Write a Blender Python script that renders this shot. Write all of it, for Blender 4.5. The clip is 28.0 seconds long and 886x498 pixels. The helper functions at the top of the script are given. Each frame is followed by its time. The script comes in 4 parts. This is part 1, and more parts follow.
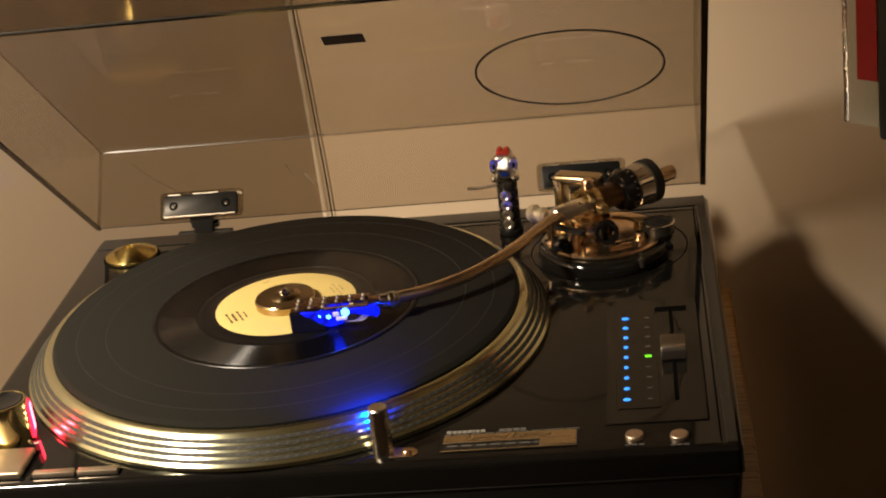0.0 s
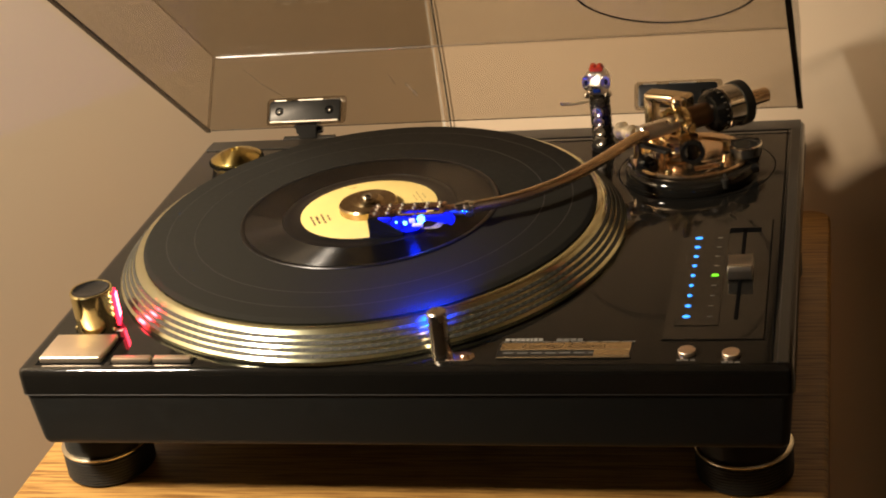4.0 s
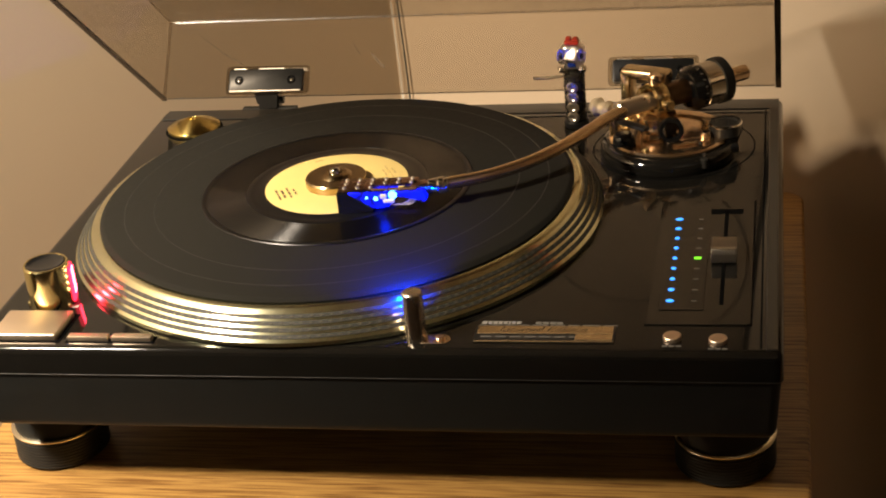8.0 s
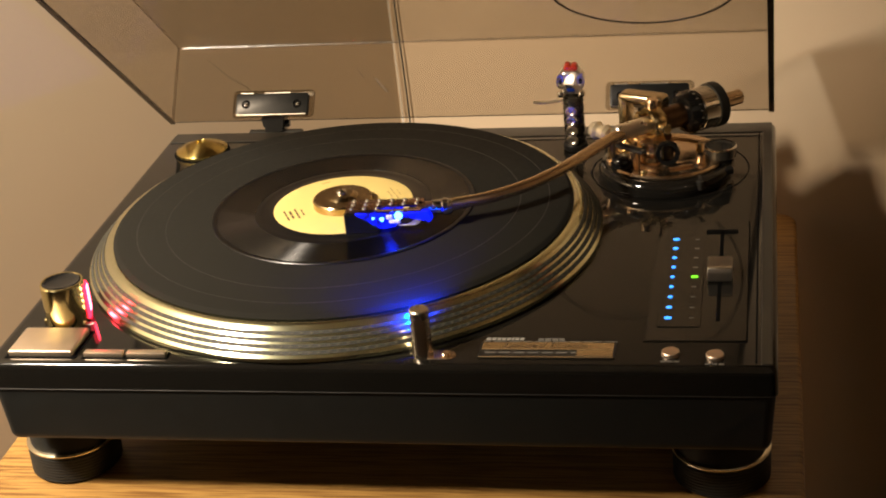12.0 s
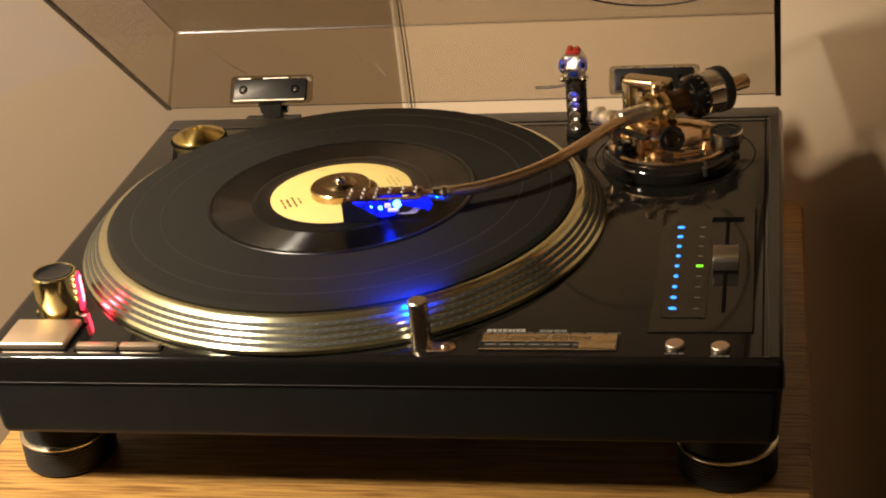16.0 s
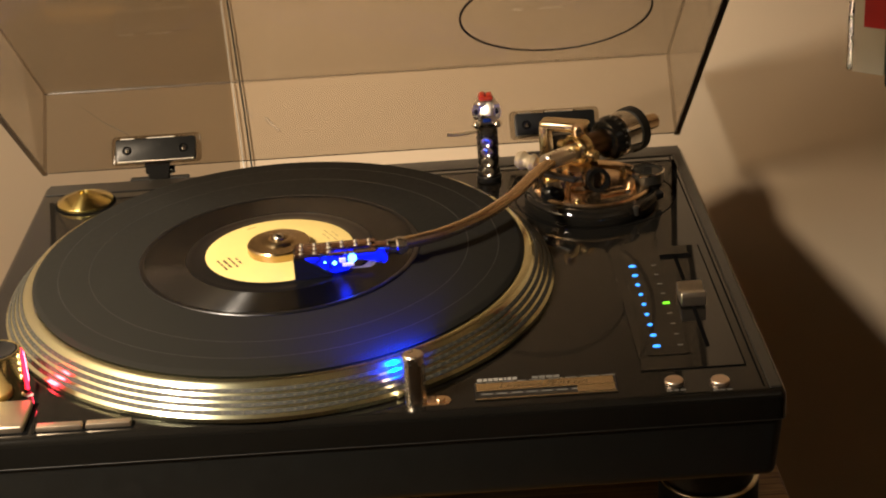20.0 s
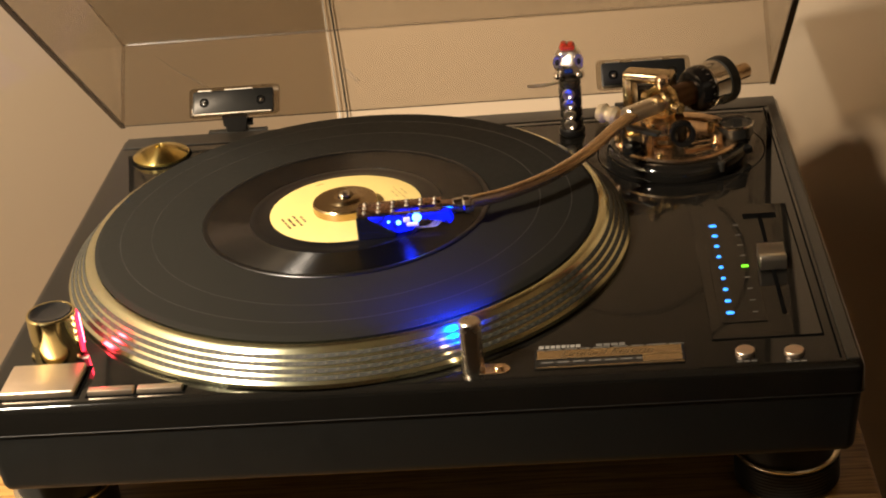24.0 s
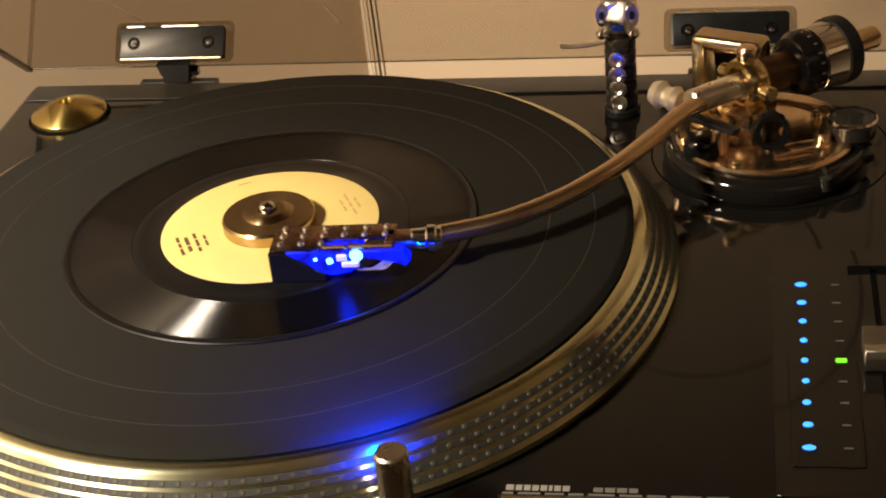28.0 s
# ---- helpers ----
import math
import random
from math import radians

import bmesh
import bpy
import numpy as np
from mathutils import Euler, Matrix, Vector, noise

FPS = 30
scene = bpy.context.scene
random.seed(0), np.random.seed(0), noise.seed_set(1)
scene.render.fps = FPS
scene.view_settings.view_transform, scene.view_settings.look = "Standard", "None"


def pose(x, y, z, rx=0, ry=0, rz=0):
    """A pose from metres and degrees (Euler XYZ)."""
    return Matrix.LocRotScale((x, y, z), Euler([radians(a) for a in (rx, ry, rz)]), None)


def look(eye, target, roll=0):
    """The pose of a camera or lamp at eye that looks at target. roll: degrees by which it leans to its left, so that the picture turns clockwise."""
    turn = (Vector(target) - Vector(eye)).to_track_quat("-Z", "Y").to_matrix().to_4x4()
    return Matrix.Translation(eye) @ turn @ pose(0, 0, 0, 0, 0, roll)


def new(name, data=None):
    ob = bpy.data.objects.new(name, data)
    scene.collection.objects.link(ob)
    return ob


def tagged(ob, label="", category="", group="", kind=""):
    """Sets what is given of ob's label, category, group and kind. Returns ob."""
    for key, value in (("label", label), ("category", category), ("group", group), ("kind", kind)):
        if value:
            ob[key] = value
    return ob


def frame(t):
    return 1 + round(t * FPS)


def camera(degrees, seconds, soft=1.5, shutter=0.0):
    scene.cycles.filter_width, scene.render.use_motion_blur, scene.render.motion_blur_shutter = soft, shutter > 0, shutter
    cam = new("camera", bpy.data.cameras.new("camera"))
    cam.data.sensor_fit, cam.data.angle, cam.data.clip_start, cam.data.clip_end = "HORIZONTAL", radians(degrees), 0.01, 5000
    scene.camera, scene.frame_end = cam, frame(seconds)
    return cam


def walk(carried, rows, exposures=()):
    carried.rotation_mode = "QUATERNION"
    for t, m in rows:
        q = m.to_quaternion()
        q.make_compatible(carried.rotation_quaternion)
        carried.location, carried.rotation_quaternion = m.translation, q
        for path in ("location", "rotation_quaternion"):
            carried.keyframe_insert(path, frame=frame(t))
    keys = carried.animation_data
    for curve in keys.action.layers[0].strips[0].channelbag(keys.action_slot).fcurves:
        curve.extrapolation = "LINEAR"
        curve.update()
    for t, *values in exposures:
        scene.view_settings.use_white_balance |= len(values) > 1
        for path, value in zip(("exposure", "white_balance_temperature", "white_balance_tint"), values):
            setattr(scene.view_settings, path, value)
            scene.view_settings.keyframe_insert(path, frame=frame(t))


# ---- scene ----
cam = camera(29.9, 28.0, soft=2.0)
PATH = [
    (0, (0.419, -0.768, 0.559), (0.159, 1.051, -0.231), -7.4),
    (0.5, (0.421, -0.769, 0.556), (0.135, 1.03, -0.271), -4.3),
    (1, (0.439, -0.765, 0.554), (0.097, 1.017, -0.288), -5.0),
    (1.5, (0.447, -0.771, 0.553), (0.079, 1.004, -0.29), -4.4),
    (2, (0.466, -0.768, 0.554), (0.032, 0.988, -0.3), -5.0),
    (2.5, (0.481, -0.773, 0.55), (0.024, 0.978, -0.302), -6.2),
    (3, (0.487, -0.774, 0.554), (0.015, 0.969, -0.306), -7.2),
    (3.5, (0.488, -0.779, 0.553), (0.008, 0.97, -0.291), -7.6),
    (5.5, (0.485, -0.775, 0.551), (0.006, 0.958, -0.324), -8.6),
    (6, (0.479, -0.778, 0.55), (0.006, 0.958, -0.322), -8.4),
    (6.5, (0.467, -0.773, 0.544), (0.028, 0.971, -0.329), -8.0),
    (7, (0.464, -0.768, 0.543), (0.051, 0.982, -0.331), -7.5),
    (7.5, (0.461, -0.755, 0.542), (0.054, 0.994, -0.337), -6.6),
    (8, (0.455, -0.748, 0.54), (0.053, 1.0, -0.345), -6.0),
    (8.5, (0.452, -0.749, 0.541), (0.057, 0.996, -0.352), -5.6),
    (9, (0.45, -0.754, 0.545), (0.06, 0.991, -0.352), -5.5),
    (9.5, (0.451, -0.759, 0.545), (0.061, 0.988, -0.347), -5.6),
    (10, (0.451, -0.765, 0.551), (0.063, 0.985, -0.336), -5.5),
    (10.5, (0.452, -0.766, 0.551), (0.063, 0.989, -0.326), -5.6),
    (11, (0.453, -0.766, 0.551), (0.062, 0.991, -0.32), -5.8),
    (11.5, (0.452, -0.769, 0.55), (0.058, 0.99, -0.315), -5.9),
    (12, (0.453, -0.777, 0.552), (0.062, 0.985, -0.309), -5.8),
    (12.5, (0.462, -0.789, 0.565), (0.073, 0.982, -0.279), -5.8),
    (14.5, (0.455, -0.764, 0.552), (0.032, 0.995, -0.301), -6.2),
    (15, (0.453, -0.759, 0.551), (0.034, 0.997, -0.31), -6.4),
    (15.5, (0.45, -0.756, 0.548), (0.042, 0.998, -0.323), -6.3),
    (16, (0.453, -0.756, 0.547), (0.054, 0.995, -0.334), -6.1),
    (16.5, (0.454, -0.764, 0.551), (0.067, 0.988, -0.332), -5.7),
    (17, (0.457, -0.774, 0.552), (0.082, 0.982, -0.329), -5.3),
    (17.5, (0.456, -0.779, 0.552), (0.091, 0.983, -0.322), -5.2),
    (18, (0.449, -0.771, 0.551), (0.094, 0.995, -0.318), -5.1),
    (18.5, (0.408, -0.766, 0.553), (0.106, 1.018, -0.3), -5.0),
    (19, (0.346, -0.759, 0.544), (0.159, 1.038, -0.313), -5.4),
    (19.5, (0.311, -0.755, 0.541), (0.24, 1.052, -0.313), -4.6),
    (20, (0.278, -0.749, 0.543), (0.282, 1.064, -0.301), -3.7),
    (20.5, (0.295, -0.722, 0.53), (0.246, 1.085, -0.327), -4.0),
    (21, (0.392, -0.687, 0.532), (0.149, 1.101, -0.33), -5.8),
    (21.5, (0.464, -0.643, 0.529), (-0.003, 1.076, -0.381), -8.5),
    (23.5, (0.365, -0.696, 0.534), (0.133, 1.05, -0.414), -7.7),
    (24, (0.325, -0.71, 0.537), (0.144, 1.066, -0.364), -6.1),
    (24.5, (0.345, -0.691, 0.533), (0.074, 1.077, -0.363), -6.4),
    (25, (0.369, -0.673, 0.531), (0.054, 1.081, -0.377), -6.5),
    (25.5, (0.374, -0.658, 0.527), (0.038, 1.088, -0.39), -6.9),
    (26, (0.376, -0.669, 0.531), (0.013, 1.069, -0.391), -7.5),
    (26.5, (0.383, -0.653, 0.54), (0.006, 1.081, -0.382), -7.4),
    (27, (0.413, -0.598, 0.523), (0.023, 1.127, -0.41), -7.1),
    (27.5, (0.426, -0.545, 0.505), (0.03, 1.145, -0.49), -7.1),
    (28, (0.373, -0.399, 0.457), (0.014, 1.28, -0.568), -6.3),
]
walk(cam, [(t, look(eye, target, roll)) for t, eye, target, roll in PATH], exposures=[(0.0, -0.35), (1.0, -0.1), (2.0, 0.0), (21.5, 0.0), (24.0, 0.09), (26.0, 0.05), (27.0, -0.05), (28.0, -0.05)])

# ---- light ----
# one shaded floor lamp, in front of the deck and to its left, turned to the corner
lamp = bpy.data.lights.new("room_lamp", "SPOT")
lamp.energy, lamp.color, lamp.shadow_soft_size = 166.0, (1.0, 0.84, 0.655), 0.09
lamp.spot_size, lamp.spot_blend = radians(94), 1.0
new("room_lamp", lamp).matrix_world = look((-0.46, -0.42, 0.96), (-0.34, 0.34, 0.02))

# an added, unseen fill light farther off, turned to the ceiling
fill_lamp = bpy.data.lights.new("added_fill_light", "SPOT")
fill_lamp.energy, fill_lamp.color, fill_lamp.shadow_soft_size = 16.0, (1.0, 0.83, 0.64), 0.1
fill_lamp.spot_size, fill_lamp.spot_blend = radians(130), 0.5
new("added_fill_light", fill_lamp).matrix_world = look((1.7, -2.2, 0.75), (1.9, -2.5, 1.75))


def led(name, place, target, energy, color, size, wide):
    """A small indicator lamp that shines one way."""
    data = bpy.data.lights.new(name, "SPOT")
    data.energy, data.color, data.shadow_soft_size = energy, color, size
    data.spot_size, data.spot_blend = radians(wide), 0.6
    new(name, data).matrix_world = look(place, target)


led("cartridge_led_light", (0.2210, 0.1210, 0.1275), (0.2230, 0.1050, 0.1170), 0.02, (0.0, 0.02, 1.0), 0.004, 140)
led("target_led_light", (0.2590, 0.0215, 0.1275), (0.2330, 0.0620, 0.1130), 0.80, (0.0, 0.03, 1.0), 0.0015, 128)

world = bpy.data.worlds.new("room_air")
scene.world = world
world.use_nodes = True
world.node_tree.nodes["Background"].inputs[0].default_value = (1.0, 0.8, 0.55, 1)
world.node_tree.nodes["Background"].inputs[1].default_value = 0.009


# ---- materials ----
def material(name, color, rough=0.5, metal=0.0, noise_size=0.0, vary=0.0, bump=0.0, bump_size=400.0, coat=0.0, spec=0.5):
    m = bpy.data.materials.new(name)
    m.use_nodes = True
    nodes, links = m.node_tree.nodes, m.node_tree.links
    b = nodes["Principled BSDF"]
    b.inputs["Base Color"].default_value = (*color, 1)
    b.inputs["Roughness"].default_value = rough
    b.inputs["Metallic"].default_value = metal
    b.inputs["Coat Weight"].default_value = coat
    b.inputs["Coat Roughness"].default_value = 0.06
    b.inputs["Specular IOR Level"].default_value = spec
    at = nodes.new("ShaderNodeNewGeometry")
    if vary:
        n = nodes.new("ShaderNodeTexNoise")
        n.inputs["Scale"].default_value, n.inputs["Detail"].default_value = noise_size, 5
        links.new(at.outputs["Position"], n.inputs["Vector"])
        mix = nodes.new("ShaderNodeMix")
        mix.data_type = "RGBA"
        mix.inputs["A"].default_value = (*[c * (1 - vary) for c in color], 1)
        mix.inputs["B"].default_value = (*[min(1, c * (1 + vary)) for c in color], 1)
        links.new(n.outputs["Fac"], mix.inputs["Factor"])
        links.new(mix.outputs["Result"], b.inputs["Base Color"])
        r = nodes.new("ShaderNodeMapRange")
        r.inputs["To Min"].default_value, r.inputs["To Max"].default_value = rough * 0.8, min(1, rough * 1.25)
        links.new(n.outputs["Fac"], r.inputs["Value"])
        links.new(r.outputs["Result"], b.inputs["Roughness"])
    if bump:
        n = nodes.new("ShaderNodeTexNoise")
        n.inputs["Scale"].default_value, n.inputs["Detail"].default_value = bump_size, 3
        links.new(at.outputs["Position"], n.inputs["Vector"])
        u = nodes.new("ShaderNodeBump")
        u.inputs["Strength"].default_value, u.inputs["Distance"].default_value = bump, 0.001
        links.new(n.outputs["Fac"], u.inputs["Height"])
        links.new(u.outputs["Normal"], b.inputs["Normal"])
    return m


def emitting(name, color, strength):
    m = bpy.data.materials.new(name)
    m.use_nodes = True
    b = m.node_tree.nodes["Principled BSDF"]
    b.inputs["Base Color"].default_value = (*[0.3 * c for c in color], 1)
    b.inputs["Emission Color"].default_value = (*color, 1)
    b.inputs["Emission Strength"].default_value = strength
    return m


def acrylic(name, tint, least=0.03, rough=0.04):
    """Thin smoked sheet: tinted see-through with a glossy skin."""
    m = bpy.data.materials.new(name)
    m.use_nodes = True
    nodes, links = m.node_tree.nodes, m.node_tree.links
    nodes.remove(nodes["Principled BSDF"])
    clear, gloss = nodes.new("ShaderNodeBsdfTransparent"), nodes.new("ShaderNodeBsdfGlossy")
    clear.inputs["Color"].default_value = (*tint, 1)
    gloss.inputs["Roughness"].default_value = rough
    facing, mix = nodes.new("ShaderNodeLayerWeight"), nodes.new("ShaderNodeMixShader")
    facing.inputs["Blend"].default_value = 0.5
    power, scaled = nodes.new("ShaderNodeMath"), nodes.new("ShaderNodeMath")
    power.operation, scaled.operation = "POWER", "MULTIPLY_ADD"
    power.inputs[1].default_value, scaled.inputs[1].default_value, scaled.inputs[2].default_value = 5, 0.7, least
    links.new(facing.outputs["Facing"], power.inputs[0])
    links.new(power.outputs[0], scaled.inputs[0])
    links.new(scaled.outputs[0], mix.inputs[0])
    links.new(clear.outputs[0], mix.inputs[1])
    links.new(gloss.outputs[0], mix.inputs[2])
    links.new(mix.outputs[0], nodes["Material Output"].inputs["Surface"])
    return m


def wood(name, light, dark):
    m = material(name, light, 0.42, bump=0.15, bump_size=900)
    nodes, links = m.node_tree.nodes, m.node_tree.links
    b = nodes["Principled BSDF"]
    at, stretch = nodes.new("ShaderNodeNewGeometry"), nodes.new("ShaderNodeMapping")
    stretch.inputs["Scale"].default_value = (9, 210, 120)
    links.new(at.outputs["Position"], stretch.inputs["Vector"])
    fine = nodes.new("ShaderNodeTexNoise")
    fine.inputs["Scale"].default_value, fine.inputs["Detail"].default_value = 2.2, 8
    fine.inputs["Distortion"].default_value = 0.6
    links.new(stretch.outputs[0], fine.inputs["Vector"])
    ramp = nodes.new("ShaderNodeValToRGB")
    ramp.color_ramp.elements[0].position, ramp.color_ramp.elements[0].color = 0.36, (*dark, 1)
    ramp.color_ramp.elements[1].position, ramp.color_ramp.elements[1].color = 0.58, (*light, 1)
    links.new(fine.outputs["Fac"], ramp.inputs["Fac"])
    links.new(ramp.outputs["Color"], b.inputs["Base Color"])
    return m


def radial(m, amount, rings=0.0, depth=0.0, lean=0.0):
    """Turned or grooved discs: stretches the gloss across rings round the object's middle, with fine ring relief whose walls may lean outwards."""
    nodes, links = m.node_tree.nodes, m.node_tree.links
    b = nodes["Principled BSDF"]
    b.inputs["Anisotropic"].default_value, b.inputs["Anisotropic Rotation"].default_value = amount, 0.25
    tangent = nodes.new("ShaderNodeTangent")
    tangent.direction_type, tangent.axis = "RADIAL", "Z"
    links.new(tangent.outputs[0], b.inputs["Tangent"])
    if rings:
        at, length = nodes.new("ShaderNodeTexCoord"), nodes.new("ShaderNodeVectorMath")
        length.operation = "LENGTH"
        links.new(at.outputs["Object"], length.inputs[0])
        wave = nodes.new("ShaderNodeTexNoise")
        wave.noise_dimensions = "1D"
        wave.inputs["Scale"].default_value, wave.inputs["Detail"].default_value = rings, 6
        links.new(length.outputs["Value"], wave.inputs["W"])
        u = nodes.new("ShaderNodeBump")
        u.inputs["Strength"].default_value, u.inputs["Distance"].default_value = depth, 0.0004
        links.new(wave.outputs["Fac"], u.inputs["Height"])
        if lean:
            u.inputs["Distance"].default_value = 0.0004
            slope, tip = nodes.new("ShaderNodeMath"), nodes.new("ShaderNodeBump")
            slope.operation, slope.inputs[1].default_value = "MULTIPLY", -lean
            tip.inputs["Strength"].default_value, tip.inputs["Distance"].default_value = 1.0, 1.0
            links.new(length.outputs["Value"], slope.inputs[0])
            links.new(slope.outputs[0], tip.inputs["Height"])
            links.new(tip.outputs["Normal"], u.inputs["Normal"])
        links.new(u.outputs["Normal"], b.inputs["Normal"])
    return m


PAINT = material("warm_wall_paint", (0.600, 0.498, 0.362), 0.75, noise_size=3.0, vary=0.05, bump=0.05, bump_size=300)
# same wall paint, darkened and reddened to stand in for weaker light
DIMMED_PAINT = material("dimmed_wall_paint", (0.545, 0.432, 0.302), 0.75, noise_size=2.6, vary=0.05, bump=0.05, bump_size=300)
CEILING = material("white_ceiling_paint", (0.75, 0.72, 0.66), 0.85, noise_size=4, vary=0.04, bump=0.3, bump_size=150)
CARPET = material("brown_carpet", (0.16, 0.11, 0.07), 0.95, noise_size=60, vary=0.4, bump=0.8, bump_size=500)
OAK = wood("oak_veneer", (0.45, 0.255, 0.072), (0.20, 0.092, 0.024))
LACQUER = material("black_lacquer", (0.0095, 0.0087, 0.0072), 0.065, noise_size=40, vary=0.2, bump=0.004, bump_size=45, spec=0.6)
RUBBER = material("black_rubber", (0.013, 0.0140, 0.0130), 0.48, noise_size=120, vary=0.25, bump=0.2, bump_size=1800, spec=0.4)
HARD = material("black_plastic", (0.012, 0.012, 0.012), 0.30, noise_size=80, vary=0.15, bump=0.05, bump_size=900)
FELT = radial(material("black_felt", (0.0158, 0.0148, 0.0116), 0.8, noise_size=300, vary=0.35, spec=0.14), 0.0, 900, 0.12)


def grooved(name):
    """Vinyl whose grooves have two walls, one leaning outwards and one inwards."""
    m = radial(material(name, (0.003, 0.003, 0.003), 0.205, spec=0.42), 0.68, 1500, 0.11, 0.90)
    nodes, links = m.node_tree.nodes, m.node_tree.links
    outer = nodes["Principled BSDF"]
    inner, mix = nodes.new("ShaderNodeBsdfPrincipled"), nodes.new("ShaderNodeMixShader")
    for key in ("Base Color", "Roughness", "Anisotropic", "Anisotropic Rotation", "Specular IOR Level"):
        inner.inputs[key].default_value = outer.inputs[key].default_value
    outer.inputs["IOR"].default_value = inner.inputs["IOR"].default_value = 1.45
    links.new(outer.inputs["Tangent"].links[0].from_socket, inner.inputs["Tangent"])
    rise, tip = nodes.new("ShaderNodeMath"), nodes.new("ShaderNodeBump")
    rise.operation, rise.inputs[1].default_value = "MULTIPLY", 0.55
    tip.inputs["Strength"].default_value, tip.inputs["Distance"].default_value = 1.0, 1.0
    far = [n for n in nodes if n.bl_idname == "ShaderNodeVectorMath"][0]
    links.new(far.outputs["Value"], rise.inputs[0])
    links.new(rise.outputs[0], tip.inputs["Height"])
    links.new(tip.outputs["Normal"], inner.inputs["Normal"])
    mix.inputs[0].default_value = 0.30
    links.new(outer.outputs[0], mix.inputs[1])
    links.new(inner.outputs[0], mix.inputs[2])
    links.new(mix.outputs[0], nodes["Material Output"].inputs["Surface"])
    return m


VINYL = grooved("black_vinyl")
SMOOTH_VINYL = material("smooth_black_vinyl", (0.005, 0.005, 0.005), 0.30, noise_size=90, vary=0.2)
PAPER = material("cream_label_paper", (0.84, 0.65, 0.23), 0.42, noise_size=90, vary=0.06)
INK = material("brown_ink", (0.14, 0.09, 0.04), 0.6)
FAINT_INK = material("faint_brown_ink", (0.52, 0.38, 0.14), 0.6)
ALLOY = radial(material("turned_gold_alloy", (0.88, 0.87, 0.58), 0.205, 1.0), 0.55, 1200, 0.05)
BAND = material("dark_rim_band", (0.030, 0.030, 0.023), 0.6, 0.0)
GOLD = material("polished_gold", (0.88, 0.70, 0.38), 0.18, 1.0, noise_size=300, vary=0.05)
BRASS = radial(material("turned_brass", (0.78, 0.61, 0.21), 0.22, 1.0), 0.8, 1500, 0.06)
DULL_BRASS = radial(material("dull_turned_brass", (0.48, 0.36, 0.20), 0.24, 1.0), 0.7, 1500, 0.06)
ROSE = material("rose_gold", (0.92, 0.69, 0.46), 0.20, 1.0, noise_size=200, vary=0.06)
POST_GOLD = material("satin_gold", (0.80, 0.67, 0.33), 0.13, 1.0, noise_size=120, vary=0.04)
POST_STEEL = material("satin_steel", (0.74, 0.66, 0.54), 0.26, 1.0, noise_size=120, vary=0.04)
BUTTON = material("satin_rose_gold", (0.92, 0.76, 0.58), 0.42, 1.0, noise_size=200, vary=0.04)
CHROME = material("chrome", (0.82, 0.79, 0.74), 0.06, 1.0)
PALE_CHROME = material("satin_chrome", (0.92, 0.88, 0.82), 0.28, 1.0, noise_size=90, vary=0.04)
STEEL = material("brushed_steel", (0.70, 0.65, 0.56), 0.33, 1.0, noise_size=60, vary=0.03)
SATIN = material("champagne_satin_metal", (0.76, 0.62, 0.40), 0.24, 1.0, noise_size=300, vary=0.06)
TUBE = material("copper_gold_tube", (0.84, 0.63, 0.40), 0.24, 1.0, noise_size=200, vary=0.05)
WHITE = material("white_print", (0.70, 0.68, 0.62), 0.6)
MARK = material("pale_grey_print", (0.38, 0.36, 0.32), 0.6)
ROUND = material("satin_rose_cap", (0.92, 0.74, 0.58), 0.42, 1.0, noise_size=200, vary=0.04)
GREYINK = material("grey_print", (0.20, 0.19, 0.17), 0.6)
IVORY = material("ivory_plastic", (0.84, 0.79, 0.64), 0.4, noise_size=50, vary=0.05)
RED = material("red_plastic", (0.62, 0.03, 0.025), 0.35, noise_size=60, vary=0.06)
SLATE = material("dark_grey_plastic", (0.05, 0.055, 0.05), 0.4, noise_size=60, vary=0.08)
SMOKE = acrylic("smoked_acrylic", (0.795, 0.765, 0.722))
# same acrylic, with the dimming of a slanting view put into its tint
SMOKE_TOP = acrylic("view_dimmed_acrylic", (0.700, 0.668, 0.620))
GROOVE = material("deep_black_gap", (0.003, 0.003, 0.003), 0.9, spec=0.05)
# dark brown for the unseen added walls, so less light bounces back
LOW_BOUNCE_PAINT = material("low_bounce_brown", (0.38, 0.31, 0.22), 0.8, noise_size=3.0, vary=0.05, bump=0.25, bump_size=260)
SMOKE_EDGE = material("smoked_acrylic_edge", (0.03, 0.026, 0.022), 0.2)
BLUE_LED = emitting("blue_led", (0.0, 0.17, 1.0), 2.4)
PITCH_LED = emitting("sky_blue_led", (0.04, 0.27, 1.0), 2.6)
BLUE_LAMP = emitting("bright_blue_lamp", (0.08, 0.32, 1.0), 9.0)
BLUE_GLOW = emitting("blue_lit_plastic", (0.0, 0.006, 1.0), 0.9)
nodes, links = BLUE_GLOW.node_tree.nodes, BLUE_GLOW.node_tree.links
cloud, spread = nodes.new("ShaderNodeTexNoise"), nodes.new("ShaderNodeMapRange")
cloud.inputs["Scale"].default_value = 260
spread.inputs["From Min"].default_value, spread.inputs["From Max"].default_value = 0.35, 0.70
spread.inputs["To Min"].default_value, spread.inputs["To Max"].default_value = 0.05, 2.6
links.new(nodes.new("ShaderNodeNewGeometry").outputs["Position"], cloud.inputs["Vector"])
links.new(cloud.outputs["Fac"], spread.inputs["Value"])
links.new(spread.outputs["Result"], nodes["Principled BSDF"].inputs["Emission Strength"])
GREEN_LED = emitting("green_led", (0.22, 1.0, 0.03), 1.6)
RED_LED = emitting("red_led", (1.0, 0.02, 0.06), 4.0)
RED_CORE = emitting("pink_white_lamp", (1.0, 0.030, 0.060), 44.0)
